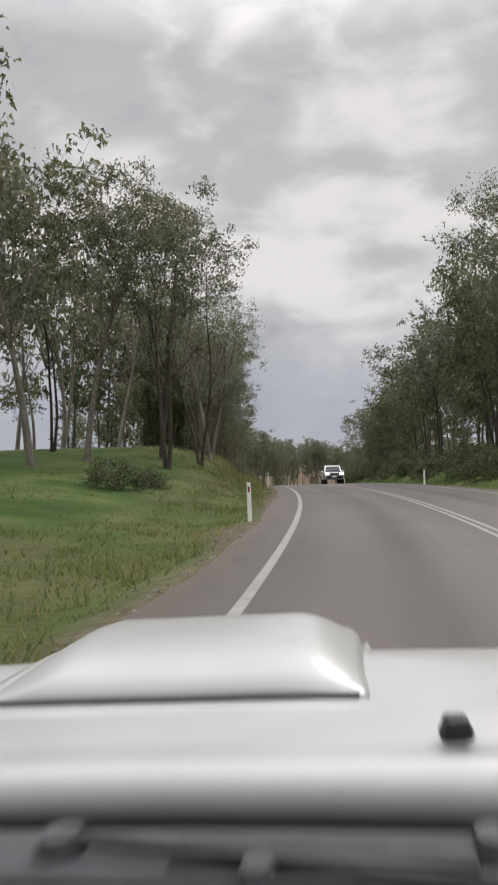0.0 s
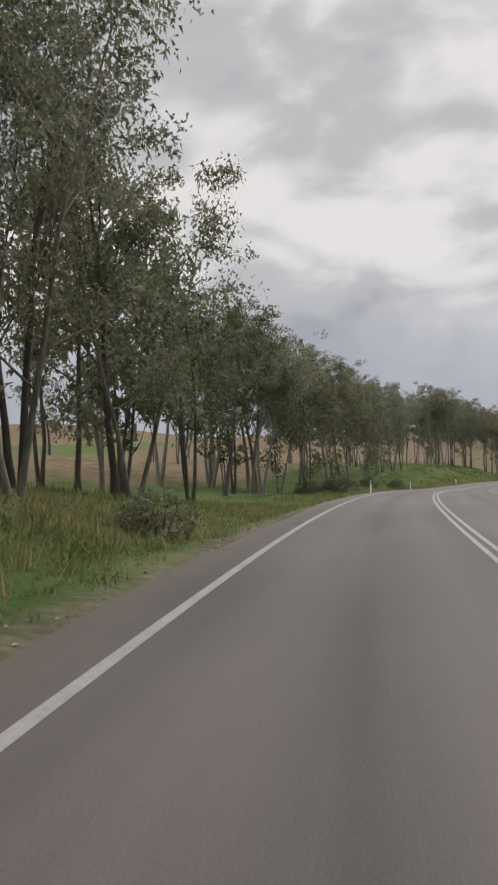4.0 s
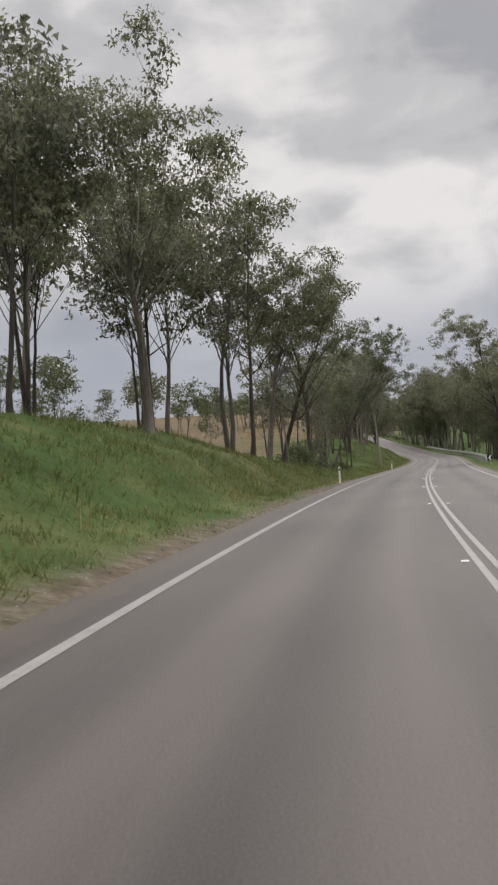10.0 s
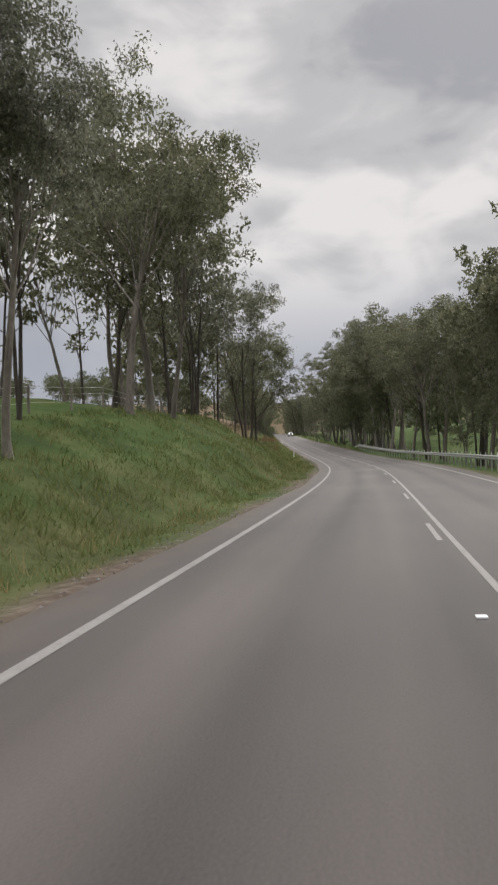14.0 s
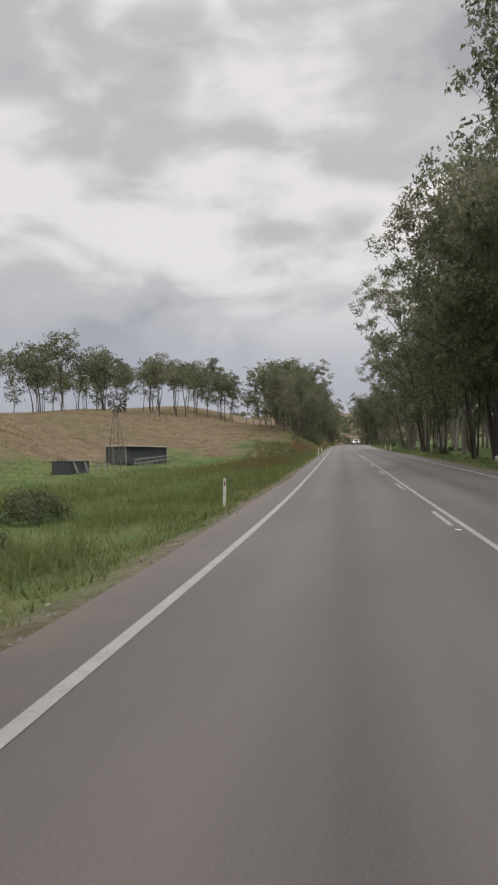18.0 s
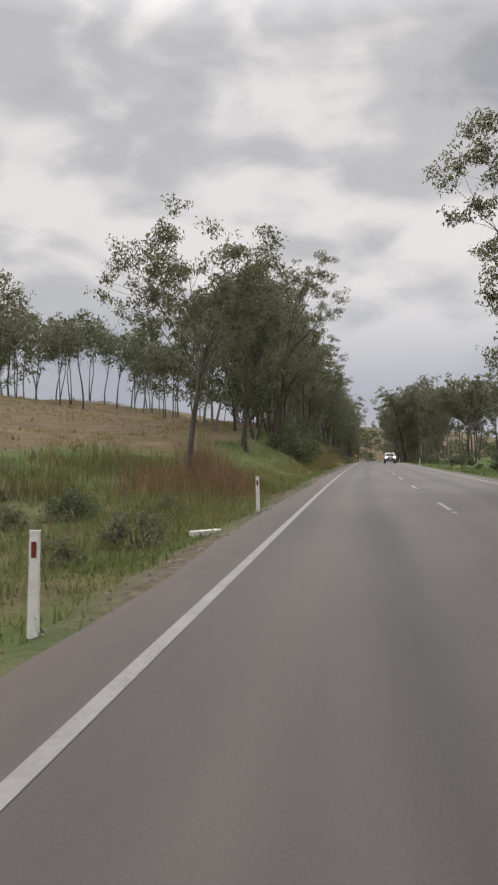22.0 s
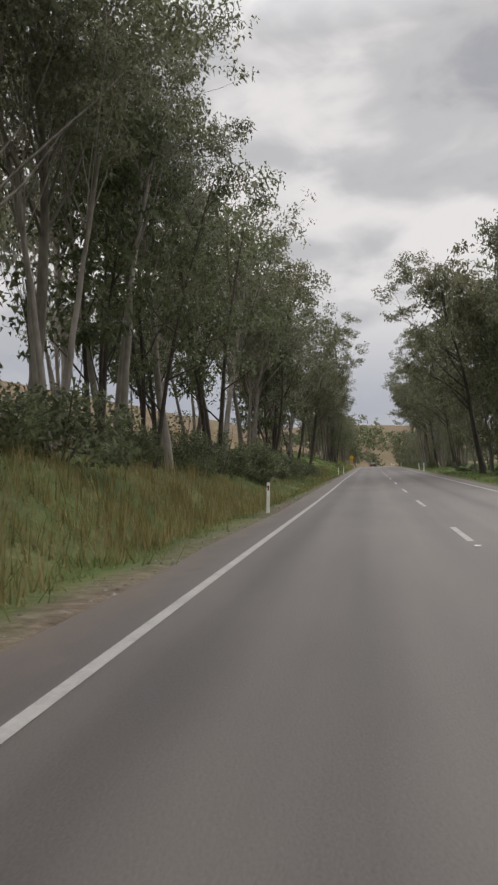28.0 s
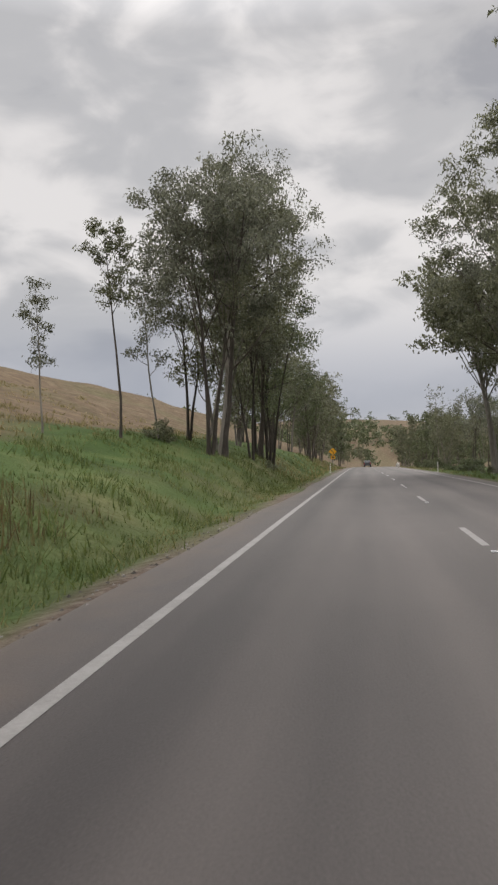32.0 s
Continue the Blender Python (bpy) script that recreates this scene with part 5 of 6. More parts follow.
def guardrail(s0, s1, d):
    """A W-beam on steel posts with white marker tabs."""
    root = new("guardrail")
    tagged(root, "galvanised steel crash barrier with posts along the road", "guardrail")
    prof = [(0.0, 0.15), (0.05, 0.12), (0.07, 0.08), (0.05, 0.03), (0.01, 0.0), (0.05, -0.03), (0.07, -0.08), (0.05, -0.12), (0.0, -0.15)]
    ss = np.arange(s0, s1, 2.0)
    v = []
    for i, s in enumerate(ss):
        drop = 0.0 if 2 < i < len(ss) - 3 else -0.12 * (3 - min(i, len(ss) - 1 - i))
        for back in (0, 1):
            for o, h in prof:
                x, y, z = on_road(s, d - (0 if back else 0.004) - (o + 0.0) * np.sign(d))
                v.append((float(x), float(y), float(np.interp(s, ROAD_S, ROAD_Z)) - 5 * float(np.interp(s, ROAD_S, ROAD_B)) + 0.6 + h + drop))
    n = len(prof)
    f = []
    for i in range(len(ss) - 1):
        for j in range(n - 1):
            a = i * 2 * n + j
            f.append((a, a + 1, a + 2 * n + 1, a + 2 * n))
            f.append((a + n, a + 2 * n + n, a + 2 * n + n + 1, a + n + 1))
    part("beam", mesh_from("beam", v, f, GALVANISED), GALVANISED, root)
    post_me, tab_me = bpy.data.meshes.new("post"), bpy.data.meshes.new("marker_tab")
    for me, size, at, mat in ((post_me, (0.1, 0.06, 1.2), (0, 0, 0.16), GALVANISED), (tab_me, (0.05, 0.02, 0.16), (0, 0, 0.85), WHITE_PLASTIC)):
        b = box(size, at, 0.004)
        b.to_mesh(me)
        b.free()
        me.materials.append(mat)
    for s in ss[2:-2:1]:
        x, y, z = on_road(s, d + 0.07 * np.sign(d))
        z = float(np.interp(s, ROAD_S, ROAD_Z)) - 5 * float(np.interp(s, ROAD_S, ROAD_B))
        for nm, me in (("post", post_me), ("marker_tab", tab_me)):
            ob = new(nm, me)
            ob.parent = root
            ob.matrix_basis = pose(float(x), float(y), z, 0, 0, math.degrees(heading(s)))
    return root


guardrail(352, 496, 6.5)
guardrail(985, 1060, 6.0)


def flat_shape(points, thick, mat, name, parent, label=""):
    """A flat plate cut to an outline in x and z."""
    b = bmesh.new()
    vs = [b.verts.new((x, 0, z)) for x, z in points]
    face = b.faces.new(vs)
    r = bmesh.ops.extrude_face_region(b, geom=[face])
    bmesh.ops.translate(b, verts=[g for g in r["geom"] if isinstance(g, bmesh.types.BMVert)], vec=(0, thick, 0))
    bmesh.ops.recalc_face_normals(b, faces=b.faces)
    return part(name, b, mat, parent, label)


def chevron_board(s, d):
    root = new("chevron_sign")
    tagged(root, "square black bend marker with a white chevron", "road sign")
    part("post", rod((0, 0.03, -0.3), (0, 0.03, 1.15), 0.03), GALVANISED, root)
    part("board", box((0.62, 0.012, 0.62), (0, 0, 0.85), 0.004), BLACK_PAINT, root, "black board")
    flat_shape([(0.2, 1.11), (-0.02, 1.11), (-0.22, 0.85), (-0.02, 0.59), (0.2, 0.59), (0.0, 0.85)], 0.003, WHITE_PAINT_SIGN, "chevron", root, "white chevron").location.y = -0.011
    return stand(root, s, d, -8)


chevron_board(344, 6.4)


def bend_sign(s, d):
    root = new("warning_sign")
    tagged(root, "yellow diamond bend warning sign with a plate below", "road sign")
    part("post", rod((0, 0.03, -0.4), (0, 0.03, 3.2), 0.035), GALVANISED, root)
    r = 0.68
    flat_shape([(0, 2.6 + r), (r, 2.6), (0, 2.6 - r), (-r, 2.6)], 0.01, YELLOW_BOARD, "diamond", root, "yellow diamond")
    # black bent arrow
    flat_shape([(0.02, 2.2), (0.14, 2.2), (0.14, 2.5), (-0.1, 2.72), (-0.02, 2.8), (-0.28, 2.86), (-0.24, 2.6), (-0.17, 2.66), (0.02, 2.46)], 0.003, BLACK_PAINT, "arrow", root, "black arrow").location.y = -0.006
    part("plate", box((0.75, 0.012, 0.55), (0, 0.004, 1.6), 0.004), YELLOW_BOARD, root, "yellow plate")
    for i in range(2):
        part("lettering", box((0.2, 0.004, 0.3), (-0.14 + 0.28 * i, -0.006, 1.62), 0.001), BLACK_PAINT, root)
    return stand(root, s, d)


bend_sign(937, -6.9)

# a loose white concrete kerb stone in the verge
kerb = part("kerb_stone", box((0.16, 0.8, 0.12), (0, 0, 0.06), 0.02), CONCRETE)
tagged(kerb, "white concrete kerb stone lying in the grass", "kerb stone")
stand(kerb, 566.5, -5.3, -35)

# ---------------------------------------------------------------- the farm yard
SHED_STEEL = material("grey_shed_steel", [(0.12, 0.13, 0.14), (0.18, 0.195, 0.21), (0.25, 0.265, 0.28)], 1.0, 0.6, 0.1, 10, metal=0.1)
ROOF_STEEL = material("pale_roof_steel", [(0.3, 0.3, 0.3), (0.42, 0.42, 0.42), (0.52, 0.51, 0.5)], 1.0, 0.5, 0.1, 10, metal=0.3)
PIPE_PAINT = material("pale_pipe", [(0.2, 0.2, 0.19), (0.33, 0.33, 0.31)], 2.0, 0.5, 0.1, 20)
TIMBER = material("grey_timber", [(0.1, 0.085, 0.07), (0.19, 0.165, 0.14), (0.28, 0.25, 0.22)], 3.0, 0.9, 0.4, 20, stretch=(1, 1, 0.2))


def ribbed(length, height, pitch=0.2, deep=0.025):
    """A corrugated sheet standing in x and z."""
    n = int(length / pitch * 4)
    b = bmesh.new()
    row = []
    for i in range(n + 1):
        x = -length / 2 + length * i / n
        y = deep * math.sin(i * math.pi / 2)
        row.append((b.verts.new((x, y, 0)), b.verts.new((x, y, height))))
    for (a, c), (e, f) in zip(row, row[1:]):
        b.faces.new((a, e, f, c))
    bmesh.ops.solidify(b, geom=b.faces[:], thickness=0.01)
    return b


def shed(s, d, long, deep, high, turn):
    root = new("farm_shed")
    tagged(root, "long low grey steel shed with a pale roof", "shed")
    for nm, ln, x, y, a in (("front_wall", long, 0, -deep / 2, 0), ("back_wall", long, 0, deep / 2, 0), ("end_wall", deep - 0.1, long / 2 - 0.04, 0, 90), ("end_wall", deep - 0.1, -long / 2 + 0.04, 0, 90)):
        w = part(nm, ribbed(ln, high), SHED_STEEL, root)
        w.matrix_basis = pose(x, y, 0, 0, 0, a)
    roof = box((long + 0.5, deep + 0.6, 0.08), (0, 0, high + 0.1), 0.02, Matrix.Rotation(radians(3), 4, "X"))
    part("roof", roof, ROOF_STEEL, root, "pale steel roof")
    for i in (-1, 1):
        for j in (-1, 1):
            part("corner_post", box((0.1, 0.1, high + 0.5), (i * (long / 2 + 0.02), j * (deep / 2 + 0.02), high / 2 - 0.2), 0.01), GALVANISED, root)
    part("gutter", box((long + 0.5, 0.12, 0.1), (0, -deep / 2 - 0.3, high + 0.02), 0.02), ROOF_STEEL, root)
    return stand(root, s, d, turn, 0.3)


shed(550.2, -28.4, 12.4, 2.7, 2.25, 79)


def trough(s, d, turn):
    root = new("cattle_trough")
    tagged(root, "dark rusted steel water tank on concrete blocks", "tank")
    part("side", ribbed(6.4, 1.3), SHED_STEEL, root).location.y = -0.7
    part("side", ribbed(6.4, 1.3), SHED_STEEL, root).location.y = 0.7
    for x in (-3.15, 3.15):
        part("end_panel", ribbed(1.4, 1.3), SHED_STEEL, root).matrix_basis = pose(x, 0, 0, 0, 0, 90)
    part("lid", box((6.5, 1.55, 0.06), (0, 0, 1.33), 0.015), SHED_STEEL, root)
    for x in (-1.4, 1.6):
        part("strut", rod((x - 0.35, -1.3, 0), (x, -0.78, 1.25), 0.05), PIPE_PAINT, root)
        part("strut", rod((x + 0.35, -1.3, 0), (x, -0.78, 1.25), 0.05), PIPE_PAINT, root)
    return stand(root, s, d, turn, 0.1)


trough(524.5, -28.5, 88)


WIND_STEEL = material("weathered_windmill_steel", [(0.05, 0.045, 0.042), (0.1, 0.09, 0.083), (0.16, 0.145, 0.135)], 4.0, 0.75, 0.2, 20, metal=0.2)


def windmill(s, d):
    """A farm wind pump: four-legged tower, rotor of blades, tail vane."""
    root = new("windmill")
    tagged(root, "weathered steel farm windmill on a lattice tower", "windmill")
    high, foot, head = 7.2, 0.85, 0.12
    for i in (-1, 1):
        for j in (-1, 1):
            part("tower_leg", rod((i * foot, j * foot, -0.3), (i * head, j * head, high), 0.05, 0.035), TIMBER, root)
    for k in range(1, 7):
        f = k / 7
        w = foot + (head - foot) * f
        for a in range(4):
            p, q = Vector((w, w, high * f)), Vector((-w, w, high * f))
            m = Matrix.Rotation(a * math.pi / 2, 3, "Z")
            part("brace", rod(m @ p, m @ q, 0.022, sides=6), TIMBER, root)
            w2 = foot + (head - foot) * (k - 1) / 7
            if a % 2 == k % 2:
                part("brace", rod(m @ p, m @ Vector((-w2, w2, high * (k - 1) / 7)), 0.015, sides=6), TIMBER, root)
    part("platform", box((0.7, 0.7, 0.05), (0, 0, high - 0.6), 0.01), TIMBER, root)
    hub = part("hub", rod((0, -0.5, high + 0.25), (0, 0.25, high + 0.25), 0.1), GALVANISED, root)
    for i in range(14):
        a = i * 2 * math.pi / 14
        m = Matrix.Translation((0, -0.4, high + 0.25)) @ Matrix.Rotation(a, 4, "Y") @ Matrix.Translation((0, 0, 0.75)) @ Matrix.Rotation(radians(28), 4, "Z")
        b = bmesh.new()
        bmesh.ops.create_cube(b, size=1, matrix=m @ Matrix.Diagonal((0.2, 0.012, 0.85, 1)))
        part("blade", b, WIND_STEEL, hub)
    part("tail_boom", rod((0, 0.2, high + 0.25), (0, 1.4, high + 0.25), 0.025), GALVANISED, root)
    b = bmesh.new()
    v = [b.verts.new(c) for c in ((0, 1.2, high + 0.05), (0, 2.1, high - 0.1), (0, 2.1, high + 0.6), (0, 1.2, high + 0.45))]
    b.faces.new(v)
    bmesh.ops.solidify(b, geom=b.faces[:], thickness=0.015)
    part("tail_vane", b, WIND_STEEL, root)
    return stand(root, s, d, 40)


windmill(534, -26.6)


def pipe_rail(s0, d0, s1, d1):
    """A length of yard rail: posts with two pipes."""
    root = new("yard_rail")
    tagged(root, "pale steel pipe rail of a cattle yard", "fence", group="yard rails")
    x0, y0, _ = on_road(s0, d0)
    x1, y1, _ = on_road(s1, d1)
    n = max(2, int(math.hypot(x1 - x0, y1 - y0) / 2.6))
    pts = []
    z0, z1 = float(ground_z(s0, d0)), float(ground_z(s1, d1))
    for i in range(n + 1):
        s, d = s0 + (s1 - s0) * i / n, d0 + (d1 - d0) * i / n
        x, y, _ = on_road(s, d)
        z = z0 + (z1 - z0) * i / n
        pts.append(Vector((float(x), float(y), z)))
        part("post", rod(pts[-1] + Vector((0, 0, -0.6)), pts[-1] + Vector((0, 0, 1.15)), 0.055), PIPE_PAINT, root)
    for h in (0.62, 1.1):
        for p, q in zip(pts, pts[1:]):
            part("rail", rod(p + Vector((0, 0, h)), q + Vector((0, 0, h)), 0.035), PIPE_PAINT, root)
    return root


pipe_rail(537, -25.4, 556, -25.2)
pipe_rail(528.2, -28.0, 533.6, -27.8)


def paddock_fence(points, group):
    """Timber posts with three wires."""
    root = new("wire_fence")
    tagged(root, "grey timber post and wire paddock fence", "fence", group=group)
    last = None
    for s0, d0, s1, d1 in points:
        n = max(1, int(abs(s1 - s0) / 5.0))
        for i in range(n):
            s, d = s0 + (s1 - s0) * i / n, d0 + (d1 - d0) * i / n
            x, y, _ = on_road(s, d)
            p = Vector((float(x), float(y), float(ground_z(s, d))))
            part("post", rod(p + Vector((0, 0, -0.3)), p + Vector((0, 0, 1.15)), 0.07, 0.06, 6), TIMBER, root)
            if last is not None:
                for h in (0.4, 0.75, 1.05):
                    part("wire", rod(last + Vector((0, 0, h)), p + Vector((0, 0, h)), 0.006, sides=4), GALVANISED, root)
            last = p
    return root


paddock_fence([(372, -14.5, 425, -16.5)], "paddock fences")
paddock_fence([(205, -22, 285, -21)], "paddock fences")

# ---------------------------------------------------------------- vehicles
CAR_WHITE = material("white_car_paint", [(0.68, 0.68, 0.68), (0.74, 0.74, 0.735)], 1.5, 0.28, 0.0, spec=0.5, coat=0.6)
CAR_DARK = material("dark_car_paint", [(0.02, 0.021, 0.024), (0.028, 0.03, 0.033)], 1.5, 0.28, 0.0, spec=0.5, coat=0.6)
CAR_GLASS = material("dark_car_glass", [(0.01, 0.012, 0.013), (0.02, 0.022, 0.024)], 2.0, 0.06, 0.0, spec=0.8)
RUBBER = material("tyre_rubber", [(0.012, 0.012, 0.012), (0.025, 0.025, 0.024)], 8.0, 0.85, 0.2, 40)
ALLOY = material("wheel_alloy", [(0.25, 0.25, 0.26), (0.4, 0.4, 0.41)], 4.0, 0.35, 0.0, metal=0.8)
BLACK_TRIM = material("black_trim", [(0.016, 0.017, 0.018), (0.032, 0.033, 0.035)], 5.0, 0.6, 0.15, 30)
TAIL_RED = material("tail_lamp_red", [(0.3, 0.01, 0.01), (0.42, 0.02, 0.02)], 8.0, 0.2, 0.0, spec=0.6)


def lamp_glass(strength):
    m = bpy.data.materials.new("lit_headlamp")
    m.use_nodes = True
    b = m.node_tree.nodes["Principled BSDF"]
    b.inputs["Base Color"].default_value = (0.8, 0.8, 0.8, 1)
    b.inputs["Emission Color"].default_value = (1.0, 0.96, 0.9, 1)
    b.inputs["Emission Strength"].default_value = strength
    return m


HEADLAMP = lamp_glass(9.0)


def hull(profile, half, inset_above, inset, mat, name, parent, label="", bevel=0.05):
    """A body panel set: a side outline in y and z given width, drawn in above a height."""
    b = bmesh.new()
    left = [b.verts.new((-half, y, z)) for y, z in profile]
    right = [b.verts.new((half, y, z)) for y, z in profile]
    n = len(profile)
    b.faces.new(left)
    b.faces.new(right[::-1])
    for i in range(n):
        j = (i + 1) % n
        b.faces.new((left[j], left[i], right[i], right[j]))
    for v in b.verts:
        if v.co.z > inset_above:
            v.co.x *= 1 - inset * (v.co.z - inset_above)
    bmesh.ops.recalc_face_normals(b, faces=b.faces)
    if bevel:
        bmesh.ops.bevel(b, geom=b.edges[:], offset=bevel, segments=2, affect="EDGES", profile=0.6)
    return part(name, b, mat, parent, label, smooth=False)


def wheel(parent, x, y, r=0.37):
    w = new("wheel")
    w.parent = parent
    side = 1 if x > 0 else -1
    b = bmesh.new()
    bmesh.ops.create_cone(b, cap_ends=True, segments=28, radius1=r, radius2=r, depth=0.24, matrix=Matrix.Translation((x, y, r)) @ Matrix.Rotation(math.pi / 2, 4, "Y"))
    bmesh.ops.bevel(b, geom=[e for e in b.edges if abs(e.verts[0].co.x - e.verts[1].co.x) < 1e-4], offset=0.03, segments=2, affect="EDGES")
    me = bpy.data.meshes.new("tyre")
    b.to_mesh(me)
    b.free()
    me.materials.append(RUBBER)
    bpy.data.objects.remove(w)
    t = new("wheel", me)
    t.parent = parent
    part("rim", rod((x + side * 0.09, y, r), (x + side * 0.128, y, r), r * 0.62, r * 0.56, 20), ALLOY, t, "alloy rim")
    return t


def four_wheel_drive(s, d, paint, label, ute=False, lit=True, away=False, name="four_wheel_drive"):
    """A high utility or wagon seen from its front; y points ahead of the car."""
    root = new(name)
    tagged(root, label, "car", group="cars on the road")
    half = 0.92
    hull([(2.42, 0.62), (2.5, 0.78), (2.42, 1.02), (1.25, 1.12), (-2.45, 1.12), (-2.5, 0.6), (-2.3, 0.42), (2.2, 0.4)], half, 0.85, 0.12, paint, "body", root)
    back = -0.55 if ute else -2.3
    hull([(1.2, 1.08), (0.45, 1.72), (0.25, 1.78), (back + 0.3, 1.78), (back, 1.08)], half - 0.04, 1.05, 0.28, paint, "cabin", root, bevel=0.04)
    b = bmesh.new()
    vs = [b.verts.new(c) for c in ((-0.74, 1.2, 1.15), (0.74, 1.2, 1.15), (0.62, 0.53, 1.69), (-0.62, 0.53, 1.69))]
    b.faces.new(vs)
    bmesh.ops.solidify(b, geom=b.faces[:], thickness=-0.02)
    part("windscreen", b, CAR_GLASS, root, "dark windscreen")
    for sx in (-1, 1):
        b = bmesh.new()
        pts = [(sx * 0.885, 0.95, 1.16), (sx * 0.765, 0.4, 1.64), (sx * 0.765, back + 0.45, 1.64), (sx * 0.885, back + 0.25, 1.16)]
        b.faces.new([b.verts.new(c) for c in pts])
        bmesh.ops.solidify(b, geom=b.faces[:], thickness=0.015)
        part("side_window", b, CAR_GLASS, root)
        part("mirror", box((0.2, 0.12, 0.17), (sx * 1.03, 0.85, 1.2), 0.03), paint, root)
        part("headlight", box((0.3, 0.12, 0.19), (sx * 0.68, 2.4, 0.92), 0.03), HEADLAMP if lit else WHITE_REFLECTOR, root, "lit headlight" if lit else "clear headlight")
        part("tail_light", box((0.14, 0.06, 0.42), (sx * 0.8, -2.46, 0.95), 0.02), TAIL_RED, root, "red tail light")
        part("guard_flare", rod((sx * 0.86, 1.5, 0.42), (sx * 0.95, 1.5, 0.42), 0.47, 0.45, 24), BLACK_TRIM, root)
        part("guard_flare", rod((sx * 0.86, -1.5, 0.42), (sx * 0.95, -1.5, 0.42), 0.47, 0.45, 24), BLACK_TRIM, root)
    part("grille", box((0.86, 0.06, 0.2), (0, 2.47, 0.9), 0.02), BLACK_TRIM, root, "black grille")
    part("bull_bar", box((1.5, 0.14, 0.26), (0, 2.55, 0.62), 0.05), BLACK_TRIM, root, "black bull bar")
    part("number_plate", box((0.38, 0.012, 0.13), (0, 2.63, 0.66), 0.004), WHITE_PAINT_SIGN, root)
    part("rear_bumper", box((1.7, 0.16, 0.2), (0, -2.5, 0.55), 0.04), BLACK_TRIM, root)
    if ute:
        part("tray", box((1.62, 1.7, 0.05), (0, -1.55, 1.14), 0.01), BLACK_TRIM, root)
    else:
        part("rear_window", box((1.3, 0.03, 0.42), (0, back + 0.12, 1.42), 0.01, Matrix.Rotation(radians(-22), 4, "X")), CAR_GLASS, root)
    for x in (-0.8, 0.8):
        for y in (1.5, -1.5):
            wheel(root, x, y)
    x, y, z = on_road(s, d)
    root.matrix_basis = pose(float(x), float(y), float(z), 0, 0, math.degrees(heading(s)) + (0 if away else 180))
    return root


four_wheel_drive(78, 1.85, CAR_WHITE, "white utility truck with lit headlights and black bull bar", ute=True)
four_wheel_drive(686, 1.85, CAR_WHITE, "white four-wheel-drive wagon with lit headlights on the road")
four_wheel_drive(1010, -1.8, CAR_DARK, "dark wagon far ahead on the road", lit=False, away=True)


COWL_GREY = material("weathered_cowl_plastic", [(0.04, 0.042, 0.046), (0.065, 0.067, 0.072)], 5.0, 0.65, 0.15, 30)
# white set well below CAR_WHITE so the bonnet does not overexpose under this sky
OWN_WHITE = material("lowered_white_car_paint", [(0.3, 0.3, 0.296), (0.35, 0.35, 0.346)], 1.2, 0.32, 0.0, spec=0.4, coat=0.4)


